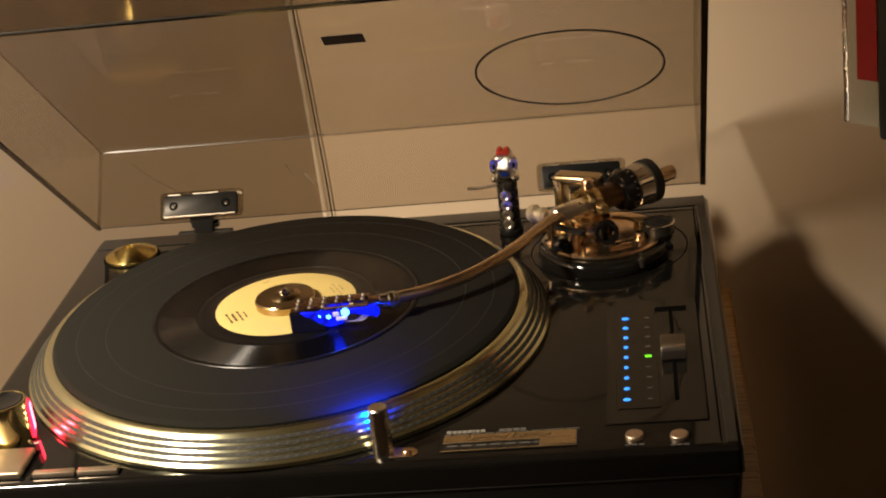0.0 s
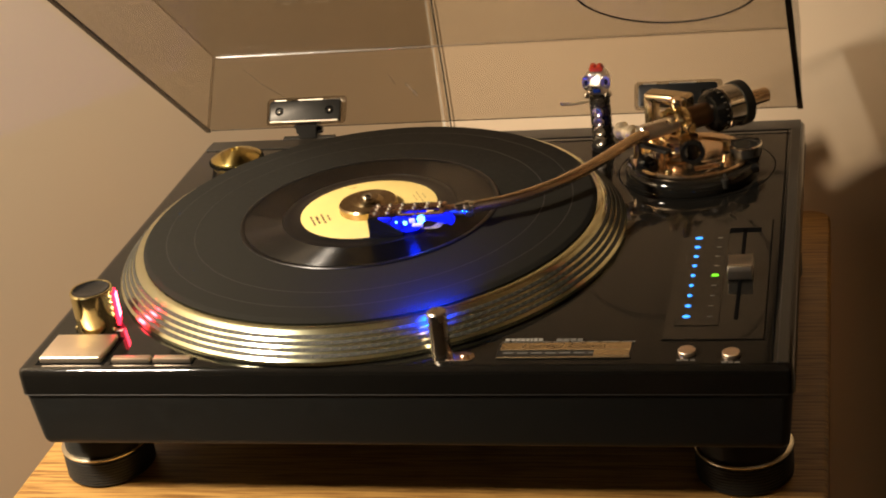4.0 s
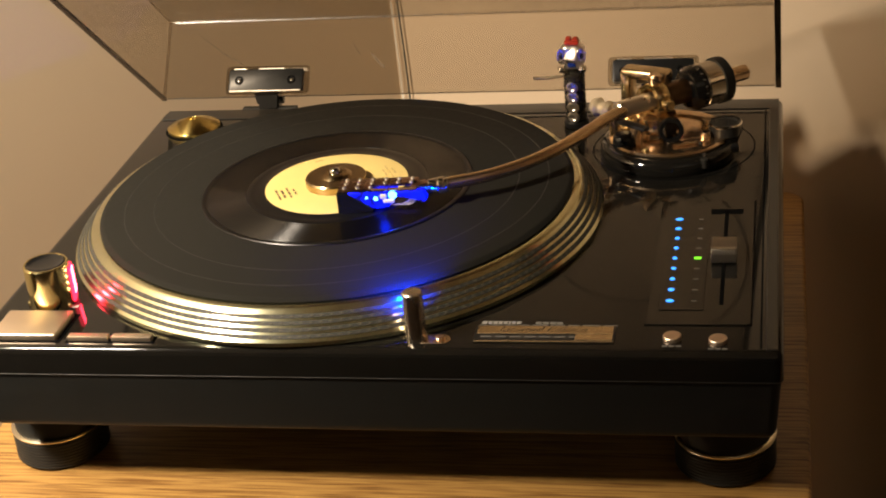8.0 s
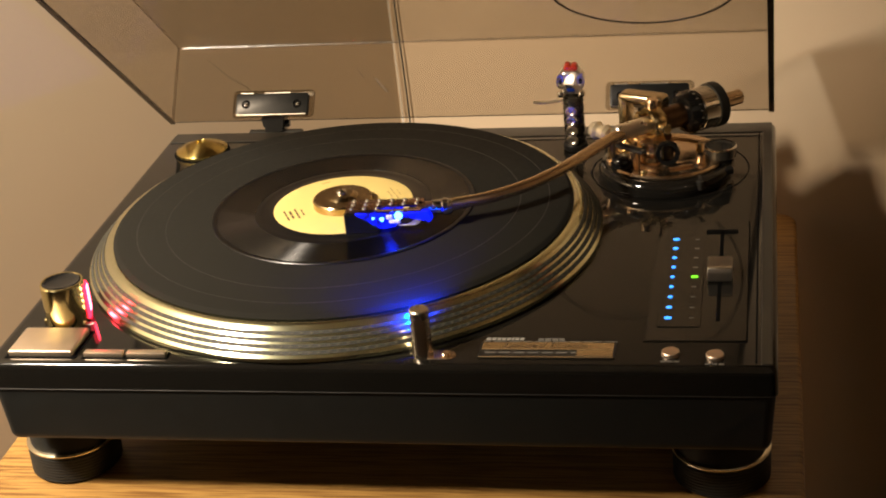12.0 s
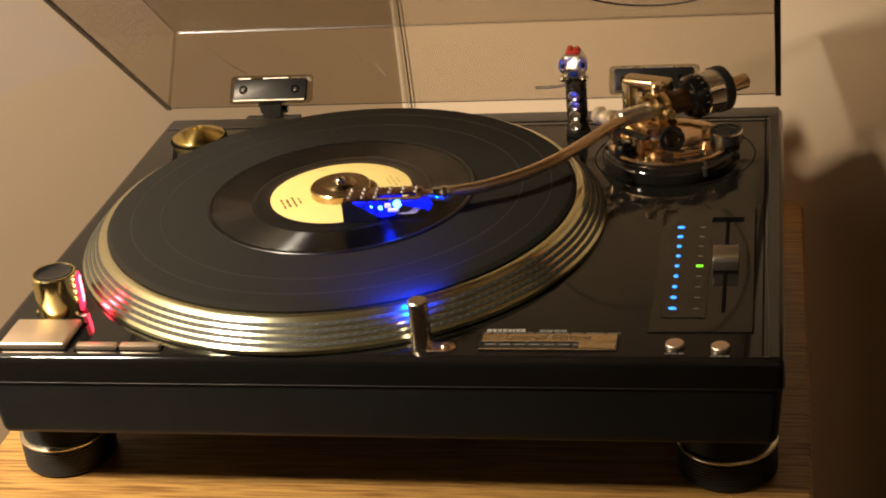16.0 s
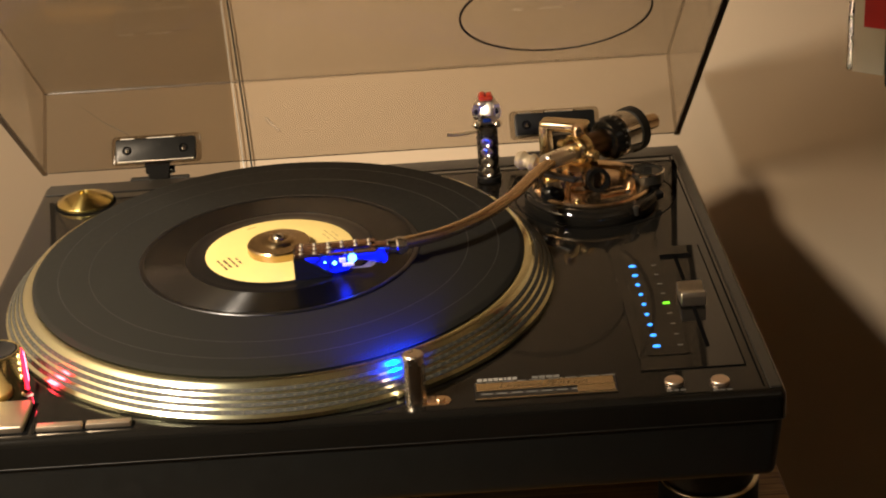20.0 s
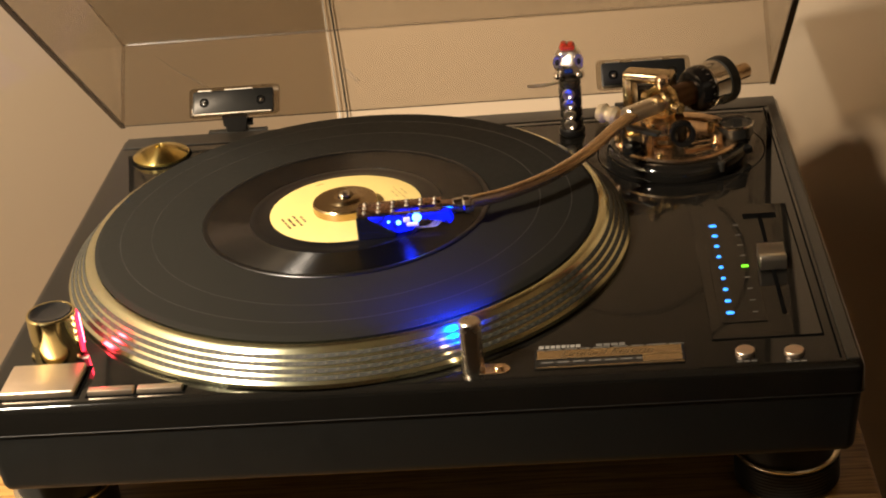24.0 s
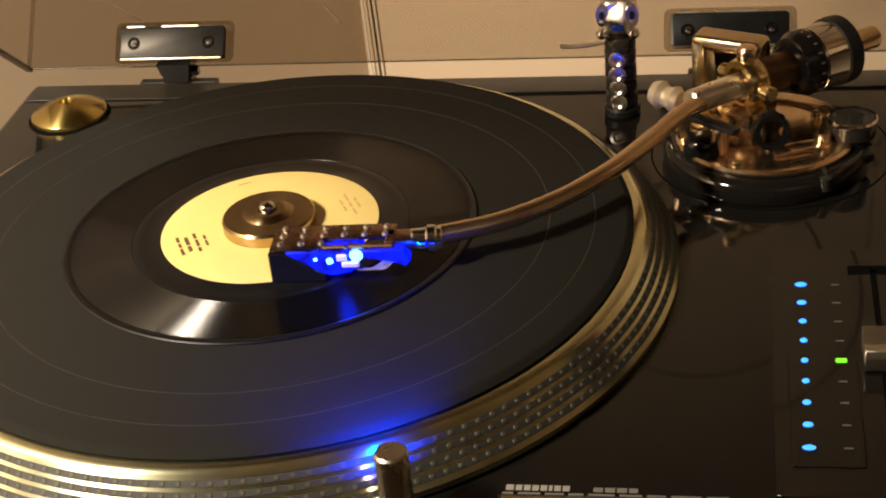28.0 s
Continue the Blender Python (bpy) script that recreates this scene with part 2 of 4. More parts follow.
BLACK_GLOSS = material("hollowed_black_gloss", (0.010, 0.010, 0.010), 0.16, noise_size=60, vary=0.1)
RED_TIP = material("red_stylus_guard", (0.5, 0.05, 0.02), 0.3)


# ---- building ----
def thing(name, place, label, category, group="", kind=""):
    ob = new(name)
    ob.location = place
    ob.empty_display_size = 0.02
    bpy.context.view_layer.update()
    return tagged(ob, label, category, group, kind)


def base_of(ob):
    p = Vector((0, 0, 0))
    while ob:
        p += ob.location
        ob = ob.parent
    return p


def part(name, bm, mat, parent=None, label="", at=None, smooth=True):
    """One mesh object from a bmesh in world places; at: its own origin in the world."""
    here = base_of(parent) if parent else Vector((0, 0, 0))
    origin = Vector(at) if at is not None else here
    bmesh.ops.translate(bm, verts=bm.verts, vec=-origin)
    me = bpy.data.meshes.new(name)
    bmesh.ops.recalc_face_normals(bm, faces=bm.faces)
    bm.to_mesh(me)
    bm.free()
    me.materials.append(mat)
    if smooth:
        me.polygons.foreach_set("use_smooth", [True] * len(me.polygons))
        me.set_sharp_from_angle(angle=radians(35))
    ob = new(name, me)
    ob.parent = parent
    ob.location = origin - here
    return tagged(ob, label)


def rbox(x0, x1, y0, y1, z0, z1, r=0.001, seg=2, m=None):
    bm = bmesh.new()
    bmesh.ops.create_cube(bm, size=1, matrix=pose((x0 + x1) / 2, (y0 + y1) / 2, (z0 + z1) / 2) @ Matrix.Diagonal((x1 - x0, y1 - y0, z1 - z0, 1)))
    if r:
        bmesh.ops.bevel(bm, geom=bm.edges[:], offset=r, segments=seg, profile=0.5, affect="EDGES")
    if m is not None:
        bmesh.ops.transform(bm, matrix=m, verts=bm.verts)
    return bm


def lathe(profile, seg=64, m=None):
    """Turns (radius, height) pairs round z; ends on the axis are closed."""
    bm = bmesh.new()
    rings = []
    for r, z in profile:
        if r < 1e-6:
            rings.append([bm.verts.new((0, 0, z))])
        else:
            rings.append([bm.verts.new((r * math.cos(2 * math.pi * k / seg), r * math.sin(2 * math.pi * k / seg), z)) for k in range(seg)])
    for a, b in zip(rings, rings[1:]):
        for k in range(seg):
            j = (k + 1) % seg
            face = [a[k % len(a)], a[j % len(a)], b[j % len(b)], b[k % len(b)]]
            face = [v for n, v in enumerate(face) if v not in face[:n]]
            if len(face) > 2:
                bm.faces.new(face)
    if m is not None:
        bmesh.ops.transform(bm, matrix=m, verts=bm.verts)
    return bm


def rod(r, z0, z1, soft=0.0008, seg=32, m=None):
    return lathe([(0, z0), (r - soft, z0), (r, z0 + soft), (r, z1 - soft), (r - soft, z1), (0, z1)], seg, m)


def along(a, b):
    """A pose at a whose z axis points to b."""
    a, b = Vector(a), Vector(b)
    return Matrix.Translation(a) @ (b - a).to_track_quat("Z", "Y").to_matrix().to_4x4()


def smoothed(points, steps=8):
    """A smooth line through the points."""
    p = [Vector(q) for q in points]
    p = [2 * p[0] - p[1]] + p + [2 * p[-1] - p[-2]]
    out = []
    for n in range(1, len(p) - 2):
        for k in range(steps):
            t = k / steps
            a, b, c, d = p[n - 1 : n + 3]
            out.append(0.5 * (2 * b + (c - a) * t + (2 * a - 5 * b + 4 * c - d) * t * t + (3 * b - a - 3 * c + d) * t**3))
    return out + [p[-2]]


def sweep(points, r, seg=16):
    bm = bmesh.new()
    rings = []
    for n, p in enumerate(points):
        way = (points[min(n + 1, len(points) - 1)] - points[max(n - 1, 0)]).normalized()
        q = way.to_track_quat("Z", "Y").to_matrix()
        rings.append([bm.verts.new(p + q @ Vector((r * math.cos(2 * math.pi * k / seg), r * math.sin(2 * math.pi * k / seg), 0))) for k in range(seg)])
    for a, b in zip(rings, rings[1:]):
        for k in range(seg):
            bm.faces.new([a[k], a[(k + 1) % seg], b[(k + 1) % seg], b[k]])
    bm.faces.new(rings[0])
    bm.faces.new(rings[-1])
    return bm


def slab(outline, z0, z1, r=0.0, seg=3, under_r=None):
    """A flat outline in x and y drawn up from z0 to z1, with its rims rounded."""
    bm = bmesh.new()
    low = bm.faces.new([bm.verts.new((x, y, z0)) for x, y in outline])
    up = bmesh.ops.extrude_face_region(bm, geom=[low])
    bmesh.ops.translate(bm, verts=[v for v in up["geom"] if isinstance(v, bmesh.types.BMVert)], vec=(0, 0, z1 - z0))
    if r:
        rim = [e for e in bm.edges if abs(e.verts[0].co.z - e.verts[1].co.z) < 1e-7]
        if under_r is not None:
            under = [e for e in rim if e.verts[0].co.z < (z0 + z1) / 2]
            rim = [e for e in rim if e not in under]
            bmesh.ops.bevel(bm, geom=under, offset=under_r, segments=1, profile=0.5, affect="EDGES")
            rim = [e for e in rim if e.is_valid]
        bmesh.ops.bevel(bm, geom=rim, offset=r, segments=seg, profile=0.5, affect="EDGES")
    return bm


def prism(outline, y0, y1, m):
    """An outline in x and z drawn along y."""
    bm = bmesh.new()
    face = bm.faces.new([bm.verts.new((x, y0, z)) for x, z in outline])
    up = bmesh.ops.extrude_face_region(bm, geom=[face])
    bmesh.ops.translate(bm, verts=[v for v in up["geom"] if isinstance(v, bmesh.types.BMVert)], vec=(0, y1 - y0, 0))
    bmesh.ops.bevel(bm, geom=bm.edges[:], offset=0.0005, segments=1, affect="EDGES")
    bmesh.ops.transform(bm, matrix=m, verts=bm.verts)
    return bm


def rounded(x0, x1, y0, y1, r, seg=6):
    out = []
    for cx, cy, a in ((x1 - r, y0 + r, -90), (x1 - r, y1 - r, 0), (x0 + r, y1 - r, 90), (x0 + r, y0 + r, 180)):
        for k in range(seg + 1):
            t = radians(a + 90 * k / seg)
            out.append((cx + r * math.cos(t), cy + r * math.sin(t)))
    return out


def joined(list_of_bm):
    out = bmesh.new()
    for bm in list_of_bm:
        me = bpy.data.meshes.new("x")
        bm.to_mesh(me)
        bm.free()
        out.from_mesh(me)
        bpy.data.meshes.remove(me)
    return out


# ---- the corner of the room ----
CORNER = Vector((0.0965, 0.7005, 0))
TURN = -36.4  # the wall behind the deck runs off at this angle
ROOM = pose(*CORNER, 0, 0, TURN)
WIDE, LONG = 4.6, 4.2
FLOOR_Z, TOP_Z = -0.72, 1.75


def wall(name, x0, x1, y0, y1, label, paint=PAINT):
    ob = part(name, rbox(x0, x1, y0, y1, FLOOR_Z, TOP_Z, 0, m=ROOM), paint, smooth=False)
    tagged(ob, label, "wall", kind="structure")


wall("wall_right", 0, WIDE, 0, 0.12, "smooth tan painted wall behind the turntable, weaker light put into its paint", DIMMED_PAINT)
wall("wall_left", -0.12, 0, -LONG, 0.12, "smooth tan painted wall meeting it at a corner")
wall("wall_far", 0, WIDE, -LONG - 0.12, -LONG, "unseen wall added to close the room, dark to cut bounce", LOW_BOUNCE_PAINT)
wall("wall_side", WIDE, WIDE + 0.12, -LONG - 0.12, 0.12, "unseen wall added to close the room, dark to cut bounce", LOW_BOUNCE_PAINT)
tagged(part("floor", rbox(-0.12, WIDE + 0.12, -LONG - 0.12, 0.12, FLOOR_Z - 0.1, FLOOR_Z, 0, m=ROOM), CARPET, smooth=False), "plain brown carpet floor", "floor", kind="structure")
tagged(part("ceiling", rbox(-0.12, WIDE + 0.12, -LONG - 0.12, 0.12, TOP_Z, TOP_Z + 0.1, 0, m=ROOM), CEILING, smooth=False), "plain white ceiling", "ceiling", kind="structure")

# ---- the stand ----
stand = thing("wooden_stand", (0.224, 0.21, FLOOR_Z), "oak veneered stand with rounded corners under the turntable", "stand")
part("top", slab(rounded(-0.034, 0.470, -0.012, 0.414, 0.016, 8), -0.028, 0, 0.003), OAK, stand)
for x in (-0.015, 0.445):
    part("side_panel", rbox(x, x + 0.018, 0.03, 0.40, FLOOR_Z, -0.028, 0.001), OAK, stand)
part("back_panel", rbox(0.003, 0.445, 0.38, 0.39, FLOOR_Z, -0.028, 0.0005), OAK, stand)

# ---- the turntable ----
TOP = 0.100
SPIN = Vector((0.181, 0.167, 0))
deck = thing("turntable", (0.2265, 0.1765, 0), "glossy black direct-drive turntable with gold trim on the oak stand", "turntable")


# border black, lightened to hold the reflection of the wall
BORDER = material("border_black_with_reflection", (0.030, 0.027, 0.022), 0.34, noise_size=80, vary=0.15, bump=0.05, bump_size=600)


def tapered_body():
    bm = slab(rounded(0.001, 0.4540, 0.001, 0.352, 0.006, 5), 0.0825, 0.0445)
    low = min(v.co.z for v in bm.verts)
    for v in bm.verts:
        if v.co.z < low + 1e-6:
            v.co.x = 0.2265 + (v.co.x - 0.2265) * 0.988
            v.co.y = 0.1765 + (v.co.y - 0.1765) * 0.988
    rim = [e for e in bm.edges if all(v.co.z < low + 1e-6 for v in e.verts)]
    bmesh.ops.bevel(bm, geom=rim, offset=0.006, segments=4, profile=0.5, affect="EDGES")
    return bm


part("rubber_base", tapered_body(), RUBBER, deck, "matte black rubber underbody")
SEAM = material("satin_black_trim", (0.025, 0.023, 0.020), 0.5)
part("seam_trim", slab(rounded(-0.0001, 0.4551, -0.0001, 0.3531, 0.005, 5), 0.0825, 0.0829, 0.0001, 1), SEAM, deck, "thin satin line above the rubber")
chassis = part("chassis", slab(rounded(0, 0.4550, 0, 0.353, 0.005, 5), 0.0829, TOP, 0.0045, 4, 0.0004), LACQUER, deck, "glossy black lacquered chassis")


def strip(name, x0, x1, y0, y1, z, h, mat, parent, label="", r=0.0002):
    return part(name, rbox(x0, x1, y0, y1, z, z + h, r, 1), mat, parent, label)


# rim strips round the top plate, split from it by a dark groove
strip("rear_border", 0.004, 0.4522, 0.3335, 0.3505, TOP - 0.0002, 0.0007, BORDER, deck, "satin black rear border", 0.0001)
strip("side_border", 0.4460, 0.4522, 0.004, 0.3332, TOP - 0.0002, 0.0012, BORDER, deck, "satin black side border", 0.0005)
strip("groove", 0.012, 0.4425, 0.3318, 0.3328, TOP - 0.0004, 0.0006, GROOVE, deck)
strip("groove", 0.4430, 0.4440, 0.006, 0.3328, TOP - 0.0004, 0.0006, GROOVE, deck)

# feet
COLLAR = material("pale_gold_ring", (0.92, 0.84, 0.64), 0.24, 1.0, noise_size=150, vary=0.05)
for x in (0.0200, 0.4225):
    for y in (0.051, 0.303):
        foot = part("foot", lathe([(0.0262, 0.0215), (0.0258, 0.0260), (0.0235, 0.0330), (0.0222, 0.0450), (0, 0.0450)], 40, pose(x, y, 0)), RUBBER, deck, "round black damping foot")
        part("collar", lathe([(0.024, 0.0192), (0.0280, 0.0192), (0.0287, 0.0197), (0.0287, 0.0204), (0.0280, 0.0212), (0.0262, 0.0216), (0.024, 0.0216)], 48, pose(x, y, 0)), COLLAR, foot, "bright pale gold ring")
        ribs = [(0, 0.0), (0.026, 0.0), (0.0275, 0.0012)]
        for k in range(8):
            z = 0.0020 + k * 0.0020
            ribs += [(0.0284, z), (0.0284, z + 0.0011), (0.0278, z + 0.0013), (0.0278, z + 0.0018)]
        ribs += [(0.0284, 0.0186), (0.0270, 0.0192), (0, 0.0192)]
        part("ribbed_base", lathe(ribs, 56, pose(x, y, 0)), RUBBER, foot, "ribbed black rubber base")

# platter
ON = pose(*SPIN)
platter = part("platter", lathe([(0, 0.1004), (0.1650, 0.1004), (0.1660, 0.1012), (0.1662, 0.1036), (0.1655, 0.1044), (0.1535, 0.1166), (0.1528, 0.1174), (0.1512, 0.1180), (0.1470, 0.1183), (0.1462, 0.1180), (0.1460, 0.1170), (0, 0.1170)], 192, ON), ALLOY, deck, "cast platter with a bright dotted rim", at=(*SPIN.xy, 0))
DOT = material("dull_rim_dot", (0.075, 0.068, 0.046), 0.55, 0.1)
# four dotted bands on the slanting rim
SLOPE = Vector((-0.0120, 0.0122)).normalized()
OUT = Vector((SLOPE.y, -SLOPE.x))


def on_rim(s, lift=0.0):
    p = Vector((0.1655, 0.1044)) + SLOPE * s + OUT * lift
    return p.x, p.y


for k in range(4):
    s = 0.0011 + k * 0.0039
    part("rim_band", lathe([on_rim(s, 0.00001), on_rim(s + 0.0001, 0.00025), on_rim(s + 0.0024, 0.00025), on_rim(s + 0.0025, 0.00001)], 192, ON), BAND, platter, "dark band of strobe dots", at=(*SPIN.xy, 0))
    bm = bmesh.new()
    count = (188, 184, 180, 176)[k]
    for n in range(count):
        turn = Matrix.Rotation(2 * math.pi * n / count, 4, "Z")
        ring = []
        for a, lift in ((0.0010, 0.00025), (0.0007, 0.0005)):
            for q in range(6):
                w = 2 * math.pi * q / 6
                r, z = on_rim(s + 0.00125 + a * math.sin(w), lift)
                ring.append(bm.verts.new(ON @ turn @ Vector((r, 1.15 * a * math.cos(w), z))))
        bm.faces.new(ring[6:])
        for q in range(6):
            bm.faces.new([ring[q], ring[(q + 1) % 6], ring[6 + (q + 1) % 6], ring[6 + q]])
    tagged(part("strobe_dots", bm, DOT, platter, "row of small raised metal dots", at=(*SPIN.xy, 0), smooth=False), kind="stuff")
part("spindle", lathe([(0.0036, 0.117), (0.0036, 0.1312), (0.0033, 0.1324), (0.0024, 0.1333), (0.0012, 0.1338), (0, 0.1339)], 32, ON), CHROME, platter, "chrome spindle")

# slipmat, record and centre piece
slipmat = thing("slipmat", (*SPIN.xy, 0.1174), "black felt slipmat with fine ring lines lying on the platter", "slipmat")
part("felt_disc", lathe([(0, 0.1174), (0.1455, 0.1174), (0.1457, 0.1186), (0.1482, 0.1187), (0.1484, 0.1192), (0.1464, 0.1209), (0.1450, 0.1217), (0, 0.1216)], 160, ON), FELT, slipmat, at=(*SPIN.xy, 0.1174))
LINE = material("faded_grey_line", (0.028, 0.026, 0.022), 0.6, noise_size=40, vary=0.7)
for r in (0.1146, 0.1330):
    part("ring_line", lathe([(r - 0.0003, 0.1215), (r - 0.0002, 0.12172), (r + 0.0002, 0.12172), (r + 0.0003, 0.1215)], 160, ON), LINE, slipmat, "thin faded ring", at=(*SPIN.xy, 0.1174))
ON_MAT = ON @ pose(0, 0, 0.0016)
record = thing("record", (*SPIN.xy, 0.1216), "small black vinyl single with a cream label", "record")
R7 = 0.0852
part("disc", lathe([(0.0190, 0.1202), (R7 - 0.001, 0.1202), (R7, 0.1207), (R7 - 0.0004, 0.1212), (R7 - 0.0014, 0.12145), (R7 - 0.0026, 0.1213), (R7 - 0.0032, 0.1209), (0.0570, 0.1209), (0.0564, 0.12125), (0.0530, 0.12132), (0.0465, 0.12132), (0.0460, 0.1216), (0.0190, 0.1216)], 160, ON_MAT), SMOOTH_VINYL, record, "smooth black rim and run-out", at=(*SPIN.xy, 0.1216))
part("groove_band", lathe([(0.0570, 0.1210), (0.0571, 0.12122), (R7 - 0.0033, 0.12122), (R7 - 0.0032, 0.1210)], 160, ON_MAT), VINYL, record, "finely grooved band", at=(*SPIN.xy, 0.1216))
label = part("paper_label", lathe([(0.0190, 0.1217), (0.0190, 0.1219), (0.0445, 0.1219), (0.0450, 0.1217)], 96, ON_MAT), PAPER, record, "cream yellow paper label", at=(*SPIN.xy, 0.1216))
for turn, r, words, tall in ((118, 0.0370, (5, 3, 4), 0.0013), (118, 0.0335, (4, 6), 0.0016), (118, 0.0300, (3, 5, 4), 0.0013), (118, 0.0265, (4, 3), 0.0011), (-62, 0.0370, (3, 4), 0.0010), (-62, 0.0340, (6, 4, 5), 0.0010), (-62, 0.0310, (4, 4), 0.0010), (30, 0.0390, (5,), 0.0010), (205, 0.0385, (4, 5), 0.0010)):
    ink = INK if turn == 118 else FAINT_INK
    x = -0.0011 * (sum(words) + len(words) - 1) / 2
    for n in words:
        part("print_bar", rbox(x, x + 0.0011 * n, r, r + tall, 0.12192, 0.12200, 0, m=ON_MAT @ Matrix.Rotation(radians(turn), 4, "Z")), ink, label, at=(*SPIN.xy, 0.1216))
        x += 0.0011 * (n + 1)
adapter = tagged(part("centre_adapter", lathe([(0.0040, 0.1218), (0.0188, 0.1218), (0.0192, 0.1224), (0.0192, 0.1262), (0.0184, 0.1272), (0.0105, 0.1276), (0.0088, 0.1290), (0.0055, 0.1296), (0.0040, 0.1290)], 80, ON_MAT), DULL_BRASS, at=(*SPIN.xy, 0.1234)), "turned brass adapter in the middle of the single", "adapter")

# adapter resting in its well at the rear corner
CONE = pose(0.0350, 0.3155, 0)
spare = tagged(part("spare_adapter", lathe([(0.0030, 0.1004), (0.0186, 0.1004), (0.0191, 0.1009), (0.0191, 0.1026), (0.0186, 0.1032), (0.0042, 0.1086), (0.0036, 0.1087), (0.0033, 0.1082), (0.0033, 0.1006)], 96, CONE), BRASS, at=(0.0350, 0.3155, 0.1004)), "cone-shaped brass adapter resting in its well", "adapter")
part("bore", lathe([(0, 0.1062), (0.0033, 0.1062), (0.0033, 0.1058), (0, 0.1058)], 24, CONE), GROOVE, spare, "dark centre hole")
part("adapter_well", lathe([(0.0193, 0.0999), (0.0206, 0.0999), (0.0208, 0.1003), (0.0193, 0.1003)], 64, CONE), GROOVE, deck, "dark round well")

# strobe housing
POST = (0.0335, 0.0520)
strobe = part("strobe_housing", lathe([(0, 0.0998), (0.0132, 0.0998), (0.0132, 0.1262), (0.0126, 0.1270), (0.0118, 0.1270), (0.0113, 0.1262), (0.0112, 0.1240), (0, 0.1240)], 64, pose(*POST, 0)), POST_GOLD, deck, "polished gold strobe housing")
part("power_dial", lathe([(0, 0.1256), (0.0050, 0.1257), (0.0092, 0.1262), (0.0108, 0.1271), (0.0114, 0.1268), (0.0114, 0.1258)], 48, pose(*POST, 0)), BLACK_GLOSS, strobe, "glossy black hollowed power dial")
FACING = pose(*POST, 0) @ Matrix.Rotation(radians(-72), 4, "Z") @ pose(0, 0.0129, 0)
glass = part("strobe_window", rbox(-0.0046, 0.0046, -0.0022, 0.0012, 0.1015, 0.1235, 0.0004, 1, FACING), RED_LED, strobe, "glowing red strobe window")
part("strobe_lamp", rbox(-0.0030, 0.0030, -0.0004, 0.0018, 0.1060, 0.1220, 0.0004, 1, FACING), RED_CORE, glass, "bright pink core of the lamp")
part("housing_foot", rbox(-0.0020, 0.0020, 0.0, 0.0022, TOP, 0.1030, 0.0005, 1, pose(*POST, 0) @ Matrix.Rotation(radians(100), 4, "Z") @ pose(0, 0.0126, 0)), POST_GOLD, strobe)
strip("power_marking", 0.0445, 0.0505, 0.0470, 0.0500, TOP, 0.0002, WHITE, deck, "", 0)

# start button and the two speed buttons
start = part("start_button", rbox(0.0130, 0.0530, 0.0075, 0.0365, TOP - 0.001, 0.1042, 0.0013, 3), BUTTON, deck, "wide polished start button")
part("start_slot", rbox(0.0110, 0.0555, 0.0058, 0.0385, TOP - 0.0008, TOP + 0.0005, 0.0003, 1), GROOVE, deck)
for x0, x1 in ((0.0600, 0.0842), (0.0862, 0.1100)):
    part("speed_button", rbox(x0, x1, 0.0070, 0.0120, TOP - 0.001, 0.1032, 0.0007), BUTTON, deck, "narrow polished speed button")
part("speed_slot", rbox(0.0588, 0.1115, 0.0058, 0.0133, TOP - 0.0008, TOP + 0.0005, 0.0003, 1), GROOVE, deck)

# pop-up target light
pop = part("target_light", lathe([(0, TOP), (0.0057, TOP), (0.0057, 0.1290), (0.0050, 0.1297), (0, 0.1297)], 40, pose(0.2605, 0.0125, 0)), POST_STEEL, deck, "raised steel target light")
part("target_lens", rbox(-0.0022, 0.0022, -0.0006, 0.0009, 0.1225, 0.1272, 0.0003, 1, pose(0.2605, 0.0125, 0, 0, 0, 12) @ pose(0, 0.0056, 0)), BLUE_LED, pop, "glowing blue lens")
plate = part("release_plate", slab(rounded(0.2560, 0.2790, 0.0075, 0.0175, 0.0048, 6), TOP, TOP + 0.0008, 0.0003, 1), ROSE, deck, "oval rose gold plate")
part("release_button", rod(0.0027, TOP, TOP + 0.0022, 0.0005, 24, pose(0.2732, 0.0125, 0)), ROSE, deck, "small round release button")

# name plate
badge = part("name_plate", rbox(0.2915, 0.3672, 0.0100, 0.0275, TOP, TOP + 0.0009, 0.0003, 1), HARD, deck, "black and gold name plate")
part("gold_field", rbox(0.2925, 0.3662, 0.0180, 0.0262, TOP + 0.0008, TOP + 0.0013, 0.0002, 1), SATIN, badge, "gold field of the plate")
part("gold_field", rbox(0.3460, 0.3662, 0.0112, 0.0178, TOP + 0.0008, TOP + 0.0013, 0.0002, 1), SATIN, badge, "gold field of the plate")
part("gold_edge", rbox(0.2920, 0.3668, 0.0096, 0.0106, TOP + 0.0004, TOP + 0.0012, 0.0002, 1), SATIN, badge)
for k in range(9):
    x = 0.2950 + k * 0.0080
    strip("small_print", x, x + 0.0060, 0.0143, 0.0155, TOP + 0.0009, 0.0002, GREYINK, badge, "", 0)


def written(text, size, mat, parent, x, y, z, shear=0.0, label=""):
    curve = bpy.data.curves.new("text", "FONT")
    curve.body, curve.size, curve.shear, curve.extrude = text, size, shear, 0.00008
    ob = bpy.data.objects.new("text", curve)
    me = bpy.data.meshes.new_from_object(ob)
    bpy.data.objects.remove(ob)
    me.materials.append(mat)
    made = new("lettering", me)
    made.parent = parent
    made.location = Vector((x, y, z)) - base_of(parent)
    return tagged(made, label)


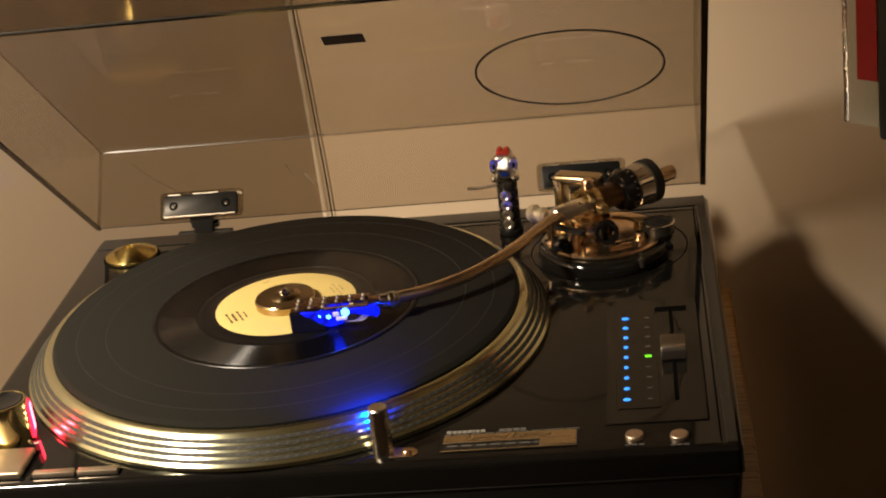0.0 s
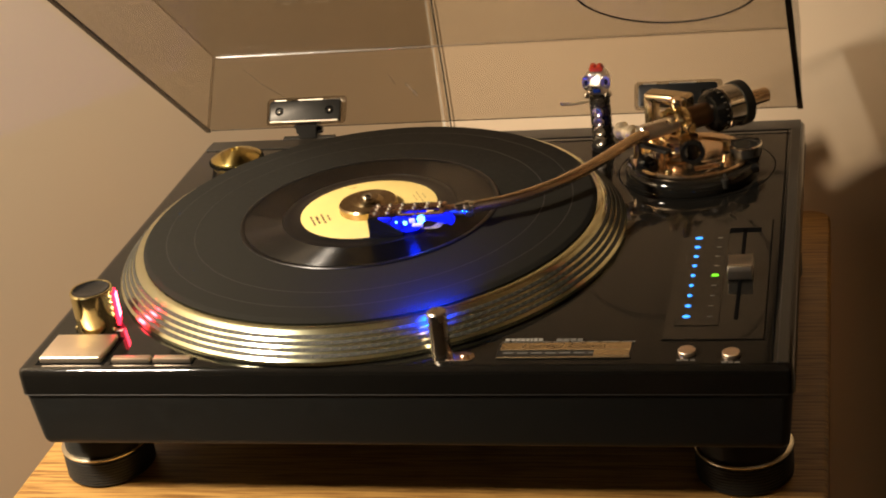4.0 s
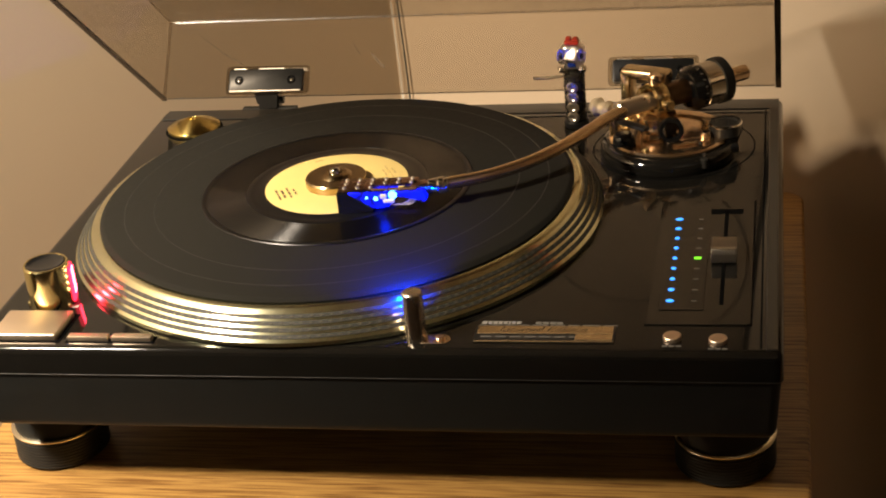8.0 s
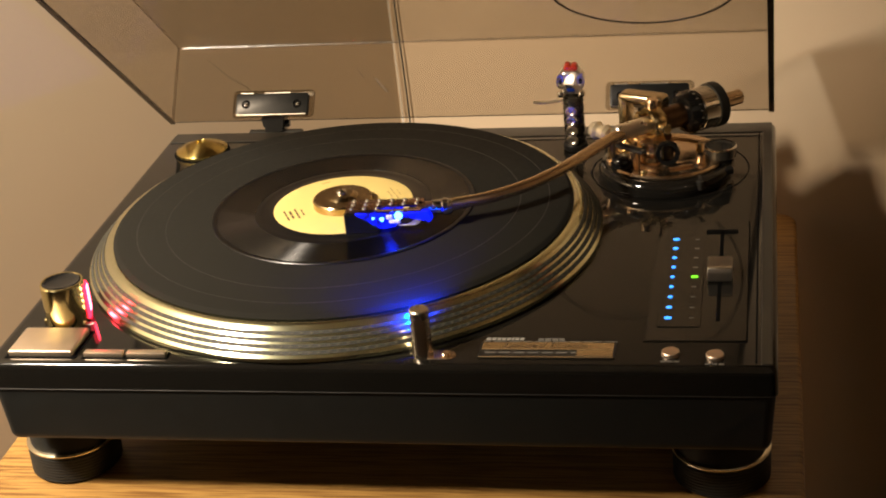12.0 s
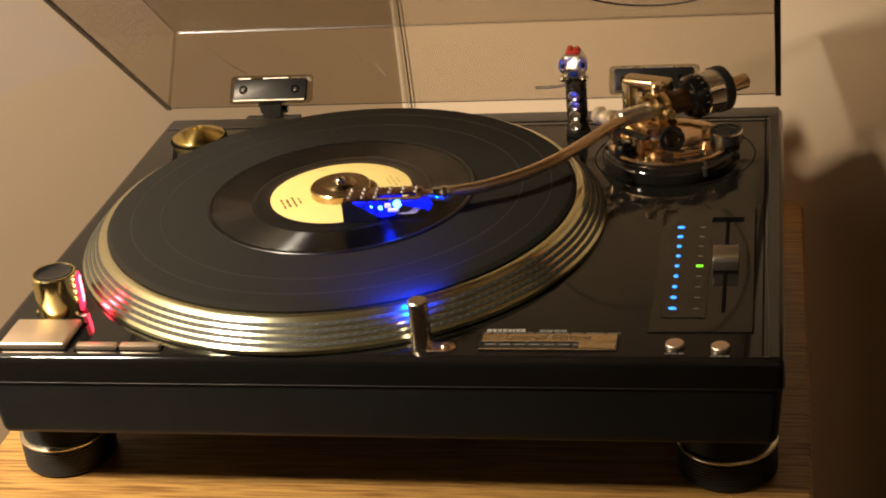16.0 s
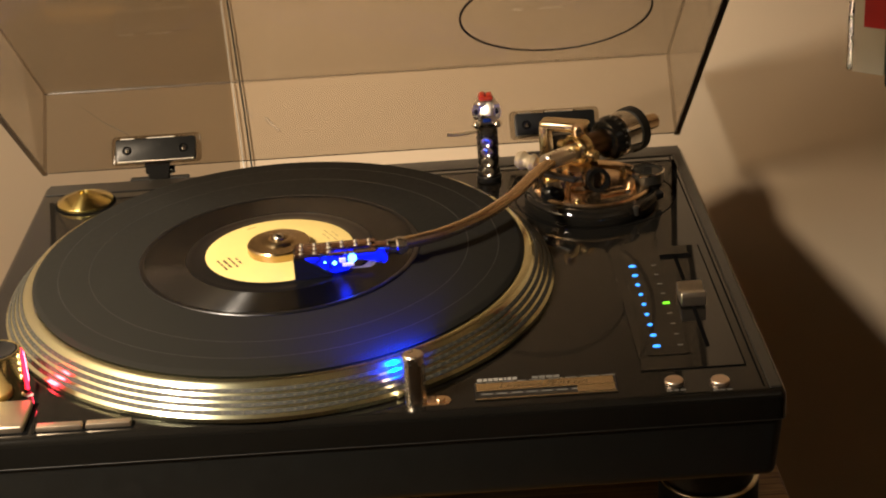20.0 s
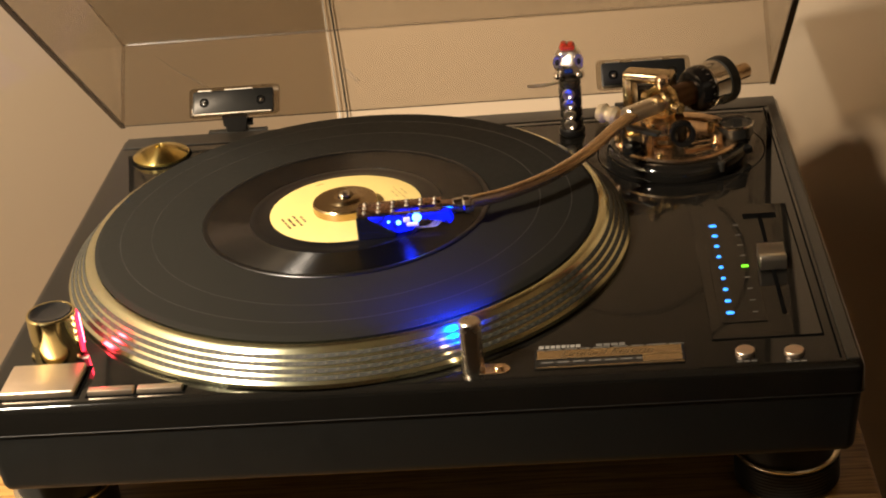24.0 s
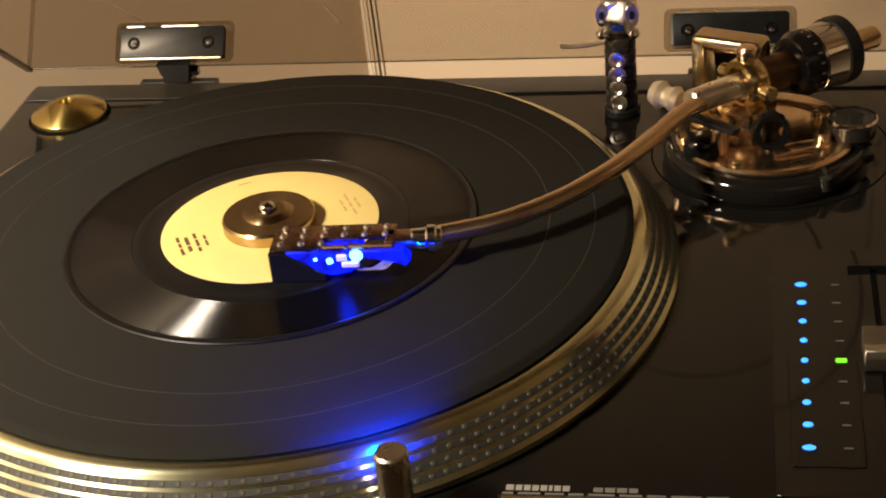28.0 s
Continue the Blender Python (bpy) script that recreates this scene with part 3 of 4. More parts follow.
written("Limited Edition", 0.0078, INK, badge, 0.3040, 0.0196, TOP + 0.0014, 0.35, "dark slanting script")
for x0, x1 in ((0.2935, 0.2962), (0.2968, 0.2990), (0.2996, 0.3018), (0.3024, 0.3046), (0.3052, 0.3074), (0.3080, 0.3092), (0.3098, 0.3120), (0.3126, 0.3150)):
    strip("maker_mark", x0, x1, 0.0303, 0.0330, TOP, 0.0002, MARK, deck, "", 0)
for x0, x1 in ((0.3230, 0.3262), (0.3268, 0.3302), (0.3308, 0.3342), (0.3348, 0.3378)):
    strip("model_mark", x0, x1, 0.0302, 0.0325, TOP, 0.0002, GREYINK, deck, "", 0)

x = 0.2925
for n in (3, 6, 5, 4, 7, 6, 5, 8, 6):
    strip("fine_print", x, x + 0.00125 * n, 0.0282, 0.0292, TOP, 0.0002, GREYINK, deck, "", 0)
    x += 0.00125 * n + 0.0016

# pitch control
panel = part("pitch_panel", slab(rounded(0.3825, 0.4380, 0.0300, 0.1840, 0.002, 3), TOP, TOP + 0.0006, 0.0002, 1), LACQUER, deck, "black pitch control panel")
for x0, x1, y0, y1 in ((0.3819, 0.4386, 0.0290, 0.0300), (0.4380, 0.4387, 0.0300, 0.1840)):
    strip("panel_gap", x0, x1, y0, y1, TOP - 0.0003, 0.0006, GROOVE, deck, "", 0)
window = part("led_window", slab(rounded(0.3880, 0.4125, 0.0450, 0.1750, 0.001, 2), TOP + 0.0006, TOP + 0.0011, 0.0002, 1), LACQUER, panel, "dark indicator window")
for k in range(9):
    y = 0.0550 + k * 0.01275
    wide = (1.7, 1.35, 1.1, 1.0, 1.0, 1.0, 1.1, 1.35, 1.7)[k]
    part("pitch_led", rod(0.00135, TOP + 0.0008, TOP + 0.0018, 0.0004, 16, pose(0.3940, y, 0) @ Matrix.Diagonal((wide, 1, 1, 1))), PITCH_LED, window, "glowing blue indicator")
    strip("scale_tick", 0.4055, 0.4085, y - 0.0003, y + 0.0003, TOP + 0.0011, 0.0002, GREYINK, window, "", 0)
part("centre_led", rbox(0.4050, 0.4090, 0.1050, 0.1070, TOP + 0.0008, TOP + 0.0018, 0.0004), GREEN_LED, window, "glowing green indicator")
part("fader_slot", rbox(0.4207, 0.4230, 0.0520, 0.1690, TOP + 0.0002, TOP + 0.0010, 0.0002, 1), GROOVE, panel)
part("fader_slot", rbox(0.4120, 0.4315, 0.1655, 0.1715, TOP + 0.0002, TOP + 0.0010, 0.0002, 1), GROOVE, panel)


def fader_knob():
    bm = bmesh.new()
    section = [(0.0990, 0.1015), (0.0985, 0.1072), (0.0998, 0.1100), (0.1028, 0.1093), (0.1078, 0.1070), (0.1128, 0.1093), (0.1160, 0.1100), (0.1173, 0.1072), (0.1168, 0.1015)]
    ends = [[bm.verts.new((x, y, z)) for y, z in section] for x in (0.4147, 0.4290)]
    for k in range(len(section)):
        j = (k + 1) % len(section)
        bm.faces.new([ends[0][k], ends[0][j], ends[1][j], ends[1][k]])
    bm.faces.new(ends[0])
    bm.faces.new(ends[1])
    bmesh.ops.bevel(bm, geom=bm.edges[:], offset=0.0004, segments=1, affect="EDGES")
    return bm


part("fader_knob", fader_knob(), STEEL, panel, "brushed steel fader knob")
for x, y in ((0.3975, 0.0155), (0.4215, 0.0130)):
    part("round_button", lathe([(0, TOP), (0.0050, TOP), (0.0050, 0.1018), (0.0046, 0.1023), (0, 0.1024)], 36, pose(x, y, 0)), ROUND, deck, "round rose gold button")
    for k in range(3):
        strip("button_marking", x - 0.0050 + k * 0.0036, x - 0.0022 + k * 0.0036, y - 0.0085, y - 0.0072, TOP, 0.0002, GREYINK, deck, "", 0)

# ---- tonearm ----
PIVOT = Vector((0.3735, 0.2690, 0.1345))
AXIS = Vector((0.780, 0.626, 0.0)).normalized()
SIDE = Vector((-AXIS.y, AXIS.x, 0))
TAIL = along(PIVOT, PIVOT + AXIS)
arm = thing("tonearm", (0.3800, 0.2650, TOP), "gold and chrome curved tonearm on its round black base", "tonearm")
BASE = pose(0.3815, 0.2640, 0)
DARK_BRONZE = material("dark_bronze", (0.16, 0.10, 0.06), 0.35, 1.0, noise_size=120, vary=0.1)
COPPER = material("dark_copper", (0.34, 0.20, 0.14), 0.26, 1.0, noise_size=200, vary=0.08)
DIAL_BLACK = material("glossy_black_plastic", (0.008, 0.008, 0.008), 0.10, noise_size=60, vary=0.1)
SMOKY = material("smoky_dial", (0.06, 0.056, 0.048), 0.10, 0.5, noise_size=120, vary=0.1)
part("base_skirt", lathe([(0, TOP), (0.0440, TOP), (0.0448, 0.1006), (0.0450, 0.1030), (0.0445, 0.1065), (0.0430, 0.1092), (0.0405, 0.1105), (0, 0.1105)], 96, BASE), LACQUER, arm, "glossy black height-setting ring")
part("outer_ring", lathe([(0.0524, TOP - 0.0002), (0.0525, TOP + 0.0002), (0.0532, TOP + 0.0002), (0.0533, TOP - 0.0002)], 96, pose(0.3840, 0.2700, 0)), GROOVE, deck, "fine ring round the arm base")
part("base_plate", lathe([(0, 0.1105), (0.0380, 0.1105), (0.0392, 0.1112), (0.0392, 0.1124), (0.0380, 0.1134), (0.0320, 0.1138), (0.0305, 0.1130), (0.0300, 0.1118), (0, 0.1118)], 96, BASE), ROSE, arm, "polished rose gold base plate")
part("pivot_column", lathe([(0, 0.1118), (0.0165, 0.1118), (0.0170, 0.1130), (0.0160, 0.1150), (0.0120, 0.1165), (0.0110, 0.1180), (0.0110, 0.1215), (0.0130, 0.1225), (0.0130, 0.1245), (0.0100, 0.1255), (0, 0.1258)], 56, pose(PIVOT.x, PIVOT.y, 0)), ROSE, arm, "stepped gold pivot column")
fork = [rbox(-0.0042, 0.0042, -0.0028, 0.0028, 0.1120, 0.1255, 0.0012, 2, pose(*(PIVOT + SIDE * s).xy, 0, 0, 0, 38)) for s in (-0.0150, 0.0150)]
part("bearing_fork", joined(fork + [rbox(-0.0045, 0.0045, -0.0165, 0.0165, 0.1120, 0.1165, 0.0012, 2, pose(PIVOT.x, PIVOT.y, 0, 0, 0, 38))]), SMOKY, arm, "dark glossy bearing fork")
gim = part("gimbal_ring", lathe([(0.0080, -0.0045), (0.0108, -0.0045), (0.0114, -0.0035), (0.0114, 0.0035), (0.0108, 0.0045), (0.0080, 0.0045), (0.0080, -0.0045)], 40, TAIL), GOLD, arm, "gold bearing ring")
for sgn in (-1, 1):
    part("bearing_screw", rod(0.0036, 0.0095, 0.0175, 0.0008, 20, along(PIVOT, PIVOT + SIDE * sgn)), GOLD, gim)
part("bearing_cap", lathe([(0, 0.0175), (0.0034, 0.0172), (0.0044, 0.0158), (0.0044, 0.0120), (0.0034, 0.0095), (0, 0.0095)], 28, pose(*PIVOT)), ROSE, gim, "round polished bearing cap")


def arch():
    """A squared hoop that stands across the arm: two posts under one bar."""
    m = pose(0.3665, 0.2865, 0, 0, 0, -22)
    return joined([
        rbox(-0.0165, -0.0100, -0.0065, 0.0065, 0.1115, 0.1465, 0.0015, 2, m),
        rbox(0.0110, 0.0165, -0.0065, 0.0065, 0.1115, 0.1465, 0.0015, 2, m),
        rbox(-0.0165, 0.0165, -0.0065, 0.0065, 0.1425, 0.1495, 0.0026, 3, m)])


part("gimbal_yoke", arch(), SATIN, arm, "champagne coloured squared yoke")
part("yoke_bearing", rod(0.0040, 0.0, 0.0090, 0.0010, 24, along((0.3625, 0.2840, 0.1300), (0.3660, 0.2800, 0.1300))), GOLD, arm, "small gold bearing")
TUBE_LINE = smoothed([PIVOT - AXIS * 0.004, (0.3570, 0.2545, 0.1345), (0.3448, 0.2365, 0.1348), (0.3252, 0.1975, 0.1356), (0.3120, 0.1780, 0.1356), (0.2980, 0.1630, 0.1352), (0.2780, 0.1480, 0.1350), (0.2560, 0.1385, 0.1350)], 10)
part("arm_tube", sweep(TUBE_LINE, 0.0038, 20), TUBE, arm, "curved copper gold tube")
part("front_sleeve", rod(0.0056, 0, 0.0290, 0.0010, 28, along(PIVOT - AXIS * 0.002, PIVOT - AXIS * 0.03)), PALE_CHROME, arm, "polished sleeve")
part("rear_shaft", rod(0.0052, 0, 0.0735, 0.0008, 28, TAIL), TUBE, arm, "rear shaft")
part("shaft_sleeve", rod(0.0080, 0.007, 0.0270, 0.0008, 28, TAIL), DARK_BRONZE, arm, "dark bronze sleeve")
weight = part("counterweight", lathe([(0.0052, 0.0300), (0.0136, 0.0300), (0.0140, 0.0342), (0.0146, 0.0350), (0.0146, 0.0500), (0.0052, 0.0500)], 64, TAIL), CHROME, arm, "chrome counterweight")
part("stylus_dial", lathe([(0.0052, 0.0236), (0.0112, 0.0236), (0.0128, 0.0246), (0.0140, 0.0275), (0.0148, 0.0288), (0.0148, 0.0332), (0.0142, 0.0340), (0.0052, 0.0340)], 56, TAIL), DIAL_BLACK, weight, "dark numbered dial")
for k in range(20):
    part("dial_mark", rbox(-0.0003, 0.0003, 0.0146, 0.0150, 0.0300, 0.0320, 0, m=TAIL @ Matrix.Rotation(2 * math.pi * k / 20, 4, "Z")), GREYINK, weight)
part("rubber_ring", lathe([(0.0142, 0.0462), (0.0155, 0.0468), (0.0157, 0.0500), (0.0155, 0.0535), (0.0140, 0.0545), (0.0052, 0.0545), (0.0052, 0.0462)], 64, TAIL), RUBBER, weight, "black ring")
part("arm_rest", joined([rod(0.0036, 0.1118, 0.1300, 0.0006, 20, pose(0.3470, 0.2590, 0)), rbox(-0.008, 0.008, -0.0026, 0.0026, 0.1255, 0.1300, 0.0010, 2, pose(0.3490, 0.2580, 0, 0, 0, 35))]), ROSE, arm, "arm rest")
CLIP = material("satin_pale_gold", (0.92, 0.80, 0.58), 0.30, 0.6, noise_size=200, vary=0.05)
part("rest_clip", lathe([(0, -0.0070), (0.0044, -0.0066), (0.0062, -0.0040), (0.0046, -0.0008), (0.0046, 0.0010), (0.0064, 0.0035), (0.0050, 0.0075), (0, 0.0085)], 32, along((0.3395, 0.2615, 0.1318), (0.3350, 0.2645, 0.1322))), CLIP, arm, "rounded chrome clip")
part("anti_skate_dial", lathe([(0, 0.1090), (0.0090, 0.1090), (0.0092, 0.1120), (0.0104, 0.1135), (0.0106, 0.1195), (0.0098, 0.1206), (0.0080, 0.1208), (0.0072, 0.1200), (0, 0.1198)], 48, pose(0.4185, 0.2610, 0)), SMOKY, arm, "dark glossy dial")
part("dial_rim", lathe([(0.0098, 0.1202), (0.0106, 0.1196), (0.0109, 0.1204), (0.0101, 0.1212)], 48, pose(0.4185, 0.2610, 0)), CHROME, arm)
part("dial_bracket", joined([rbox(-0.005, 0.005, -0.014, 0.014, 0.1040, 0.1090, 0.0015, 2, pose(0.4165, 0.2600, 0, 0, 0, 30))]), HARD, arm, "black dial bracket")
part("cue_lever", joined([sweep(smoothed([(0.4030, 0.2450, 0.1130), (0.4050, 0.2360, 0.1110), (0.4060, 0.2290, 0.1080)], 5), 0.0015, 10), rod(0.0026, -0.004, 0.003, 0.0008, 16, pose(0.4060, 0.2280, 0.1070))]), SMOKY, arm, "thin cue lever")
HOOP = along((0.3840, 0.2495, 0.1205), (0.4040, 0.1490, 0.1405))
part("gimbal_hoop", lathe([(0.0054, -0.0026), (0.0050, 0.0), (0.0054, 0.0026), (0.0078, 0.0028), (0.0086, 0.0), (0.0078, -0.0028), (0.0054, -0.0026)], 40, HOOP), DIAL_BLACK, arm, "glossy black hoop under the bearing")
part("hoop_post", rod(0.0042, 0.1112, 0.1145, 0.0008, 24, pose(0.3840, 0.2500, 0)), DIAL_BLACK, arm, "short black post")
part("lift_housing", lathe([(0, 0.1112), (0.0078, 0.1112), (0.0084, 0.1124), (0.0080, 0.1172), (0.0066, 0.1190), (0, 0.1194)], 36, pose(0.3545, 0.2475, 0)), DIAL_BLACK, arm, "rounded black lift housing")
part("lift_pad", rbox(-0.012, 0.012, -0.0030, 0.0030, 0.1235, 0.1262, 0.0010, 2, pose(0.3600, 0.2480, 0, 0, 0, -38)), HARD, arm, "black lift pad")
part("lift_column", rod(0.0042, 0.1118, 0.1240, 0.0008, 24, pose(0.3620, 0.2475, 0)), ROSE, arm, "lift column")
part("gold_block", joined([rbox(-0.0085, 0.0085, -0.0045, 0.0045, 0.1120, 0.1190, 0.0020, 3, pose(0.3560, 0.2620, 0, 0, 0, 40))]), GOLD, arm, "polished gold block")
part("lock_lever", joined([rbox(-0.0120, 0.0120, -0.0040, 0.0040, 0.1120, 0.1136, 0.0006, 2, pose(0.3960, 0.2490, 0, 0, 0, 20)), rod(0.0034, 0.1120, 0.1180, 0.0008, 20, pose(0.4060, 0.2525, 0))]), ROSE, arm, "polished lock lever")
for x, y in ((0.3540, 0.2420), (0.3690, 0.2330), (0.4040, 0.2780), (0.3560, 0.2830)):
    part("plate_screw", lathe([(0, 0.1156), (0.0019, 0.1152), (0.0025, 0.1142), (0.0025, 0.1118)], 18, pose(x, y, 0)), GOLD, arm)

# headshell and cartridge
HS = pose(0.2490, 0.1350, 0.1350, 0, 0, 3)  # local -x points to the tip
part("shell_collar", joined([rod(0.0046, 0, 0.0120, 0.0006, 28, along(HS @ Vector((0.0100, 0.0012, 0)), HS @ Vector((-0.002, 0, 0)))), rod(0.0056, 0.002, 0.0065, 0.0008, 28, along(HS @ Vector((0.0100, 0.0012, 0)), HS @ Vector((-0.002, 0, 0))))]), CHROME, arm, "chrome locking collar")
shell = part("headshell", joined([rbox(-0.056, -0.036, -0.0085, 0.0085, 0.0012, 0.0030, 0.0007, 2, HS), rbox(-0.036, -0.008, -0.0010, 0.0085, 0.0012, 0.0030, 0.0007, 2, HS), rbox(-0.036, -0.026, -0.0085, -0.0062, 0.0012, 0.0030, 0.0006, 1, HS), rbox(-0.012, 0.001, -0.0046, 0.0046, -0.0020, 0.0030, 0.0012, 2, HS), rbox(-0.026, -0.008, -0.0075, -0.0050, 0.0006, 0.0026, 0.0006, 1, HS), rbox(-0.056, -0.012, 0.0078, 0.0090, -0.0020, 0.0028, 0.0004, 1, HS)]), COPPER, arm, "perforated rose gold headshell")
for k in range(6):
    for y in (-0.0058, 0.0002, 0.0058):
        if y > -0.005 or k > 2:
            part("shell_rivet", lathe([(0, 0.0043), (0.0009, 0.0041), (0.0014, 0.0030)], 12, HS @ pose(-0.0120 - k * 0.0080, y, 0)), STEEL, shell)
cart = part("cartridge", joined([prism([(-0.0500, 0.0010), (-0.0220, 0.0010), (-0.0215, -0.0045), (-0.0255, -0.0088), (-0.0330, -0.0100), (-0.0420, -0.0075), (-0.0500, -0.0040)], -0.0082, 0.0070, HS), prism([(-0.0225, 0.0008), (-0.0040, 0.0010), (-0.0018, -0.0042), (-0.0040, -0.0066), (-0.0100, -0.0042), (-0.0225, -0.0022)], -0.0084, -0.0030, HS)]), BLUE_GLOW, arm, "clear cartridge lit blue from inside")
part("cartridge_nose", prism([(-0.0568, 0.0010), (-0.0505, 0.0008), (-0.0440, -0.0035), (-0.0350, -0.0095), (-0.0350, -0.0120), (-0.0568, -0.0120)], -0.0092, 0.0085, HS), DIAL_BLACK, cart, "black cartridge nose")
for x, z, r in ((-0.0225, -0.0008, 0.0026), (-0.0330, -0.0030, 0.0014), (-0.0385, -0.0022, 0.0008)):
    part("cartridge_led", lathe([(0, r * 0.6), (r * 0.8, r * 0.4), (r, 0), (r * 0.8, -r * 0.4), (0, -r * 0.6)], 20, HS @ pose(x, -0.0088, z, 90, 0, 0)), BLUE_LAMP, cart, "bright blue lamp")
part("terminal_block", joined([rbox(-0.0302, -0.0262, -0.0096, -0.0080, -0.0030, -0.0002, 0.0004, 1, HS), rbox(-0.0285, -0.0215, -0.0098, -0.0080, -0.0058, -0.0034, 0.0005, 1, HS)]), IVORY, cart, "pale terminal block")
for k in range(4):
    part("lead_wire", sweep(smoothed([HS @ Vector((-0.0250 + k * 0.0022, -0.0078, -0.0072 - 0.0006 * (k % 2))), HS @ Vector((-0.0170 + k * 0.0018, -0.0086, -0.0068)), HS @ Vector((-0.0100 + k * 0.0010, -0.0060, -0.0030))], 4), 0.0004, 6), PALE_CHROME, cart)
part("stylus", joined([rbox(-0.050, -0.040, -0.0020, 0.0020, -0.0123, -0.0085, 0.0006, 1, HS)]), HARD, cart)

# ---- spare headshell upright in its holder ----
HOLD = (0.3155, 0.3100)
HM = pose(*HOLD, 0)
part("shell_holder", rod(0.0085, TOP, 0.1050, 0.001, 32, HM), HARD, deck, "black socket for a spare headshell")
GUNMETAL = material("dark_gunmetal", (0.09, 0.085, 0.075), 0.26, 0.7, noise_size=150, vary=0.15)
FINGER = material("pale_gold_wire", (0.85, 0.74, 0.55), 0.42, 1.0, noise_size=200, vary=0.05)
spare_shell = thing("spare_headshell", (*HOLD, 0.1050), "spare black and chrome headshell upright in its socket", "headshell")
part("stem", lathe([(0, 0.1050), (0.0060, 0.1050), (0.0074, 0.1058)] + [q for k in range(5) for q in ((0.0074, 0.1062 + k * 0.0072), (0.0074, 0.1112 + k * 0.0072), (0.0062, 0.1118 + k * 0.0072), (0.0062, 0.1130 + k * 0.0072))] + [(0.0072, 0.1436), (0, 0.1436)], 36, HM), GUNMETAL, spare_shell, "black perforated stem")
for k in range(4):
    part("stem_hole", lathe([(0, 0.0004), (0.0014, 0.0002), (0.0024, 0.0010), (0.0036, 0.0008), (0.0042, 0), (0, -0.0002)], 20, HM @ pose(-0.0010, -0.0073, 0.1088 + k * 0.0072, 90, 0, -8)), PALE_CHROME, spare_shell, "bright round hole rim")
part("cartridge", joined([rbox(-0.0070, 0.0070, -0.0080, 0.0060, 0.1432, 0.1606, 0.0034, 4, HM), rbox(-0.0090, 0.0090, -0.0072, 0.0050, 0.1480, 0.1580, 0.0034, 4, HM)]), PALE_CHROME, spare_shell, "chrome cartridge")
for x in (-0.0062, 0.0062):
    part("cartridge_pin", rod(0.0020, -0.001, 0.0008, 0.0003, 14, HM @ pose(x, -0.0076, 0.1532, 90, 0, 0)), HARD, spare_shell)
    part("cartridge_foot", lathe([(0, 0.0025), (0.0022, 0.0018), (0.0032, 0), (0.0022, -0.0018), (0, -0.0025)], 18, HM @ pose(x * 1.15, -0.0070, 0.1440)), CHROME, spare_shell)
# added plate, tilted to catch the lamp and brighten the front
part("glint_plate", rbox(-0.0046, 0.0046, -0.0012, 0.0012, -0.0052, 0.0052, 0.0010, 2, HM @ pose(0, -0.0082, 0.1555, -33, 0, -20)), PALE_CHROME, spare_shell, "added slanting plate that catches the lamp")
for x in (-0.0070, 0.0070):
    part("side_ring", lathe([(0.0016, 0.0), (0.0020, 0.0010), (0.0032, 0.0010), (0.0036, 0.0)], 24, HM @ pose(x, -0.0084, 0.1535, 90, 0, 0) @ Matrix.Diagonal((0.8, 1.6, 1, 1))), PALE_CHROME, spare_shell, "bright oval ring")
# blue light mirrored in the chrome, put in as a coloured patch
part("blue_reflection", rbox(-0.0028, 0.0028, -0.0087, -0.0077, 0.1456, 0.1486, 0.0006, 1, HM), material("blue_reflection_tint", (0.03, 0.08, 0.55), 0.08, 0.5), spare_shell, "blue reflection put in as a coloured patch")
part("stylus_guard", joined([rbox(-0.0050, 0.0050, -0.0055, 0.0035, 0.1600, 0.1630, 0.0014, 2, HM), rbox(-0.0042, -0.0004, -0.0045, 0.0020, 0.1622, 0.1648, 0.0012, 2, HM), rbox(0.0004, 0.0042, -0.0045, 0.0020, 0.1622, 0.1644, 0.0012, 2, HM)]), RED_TIP, spare_shell, "red stylus guard")
part("finger_lift", sweep(smoothed([(0.3085, 0.309, 0.1372), (0.3000, 0.308, 0.1362), (0.2930, 0.3075, 0.1360), (0.2880, 0.307, 0.1366)], 5), 0.0011, 10), FINGER, spare_shell, "thin finger lift")

# ---- dust cover ----
LIFT, DEEP, HIGH = 40.3, 0.352, 0.0625
cover = thing("dust_cover", (0.2265, 0.3540, 0.1090), "clear smoked acrylic dust cover propped open over the deck", "dust cover")
# local frame of the cover: x across, u along from hinge to front, v out through its top
LID = Matrix(((1, 0, 0, 0), (0, -math.cos(radians(LIFT)), math.sin(radians(LIFT)), 0.3540), (0, math.sin(radians(LIFT)), math.cos(radians(LIFT)), 0.1090), (0, 0, 0, 1)))
T = 0.003
DRAFT = 0.0003  # the rear panel leans forward by this much at its top


def leaning(bm, reach=0.09):
    """Cover part in local places: leans what lies near the rear panel, then sets it up."""
    for v in bm.verts:
        v.co.y += DRAFT * v.co.z / HIGH * max(0.0, 1 - max(0.0, v.co.y - 0.02) / reach)
    bmesh.ops.transform(bm, matrix=LID, verts=bm.verts)
    return bm


panes = [part("top_panel", leaning(rbox(0, 0.453, 0, DEEP, HIGH - T, HIGH, 0.0006, 1)), SMOKE_TOP, cover)]
panes.append(part("rear_panel", leaning(rbox(0, 0.453, 0, T, 0, HIGH - T - 0.0001, 0.0004, 1)), SMOKE, cover))
panes.append(part("front_panel", rbox(0, 0.453, DEEP - T, DEEP, 0, HIGH - T - 0.0001, 0.0004, 1, LID), SMOKE, cover))
for x in (0, 0.453 - T):
    panes.append(part("side_panel", leaning(rbox(x, x + T, T + 0.0001, DEEP - T - 0.0001, 0, HIGH - T - 0.0001, 0.0004, 1)), SMOKE, cover))
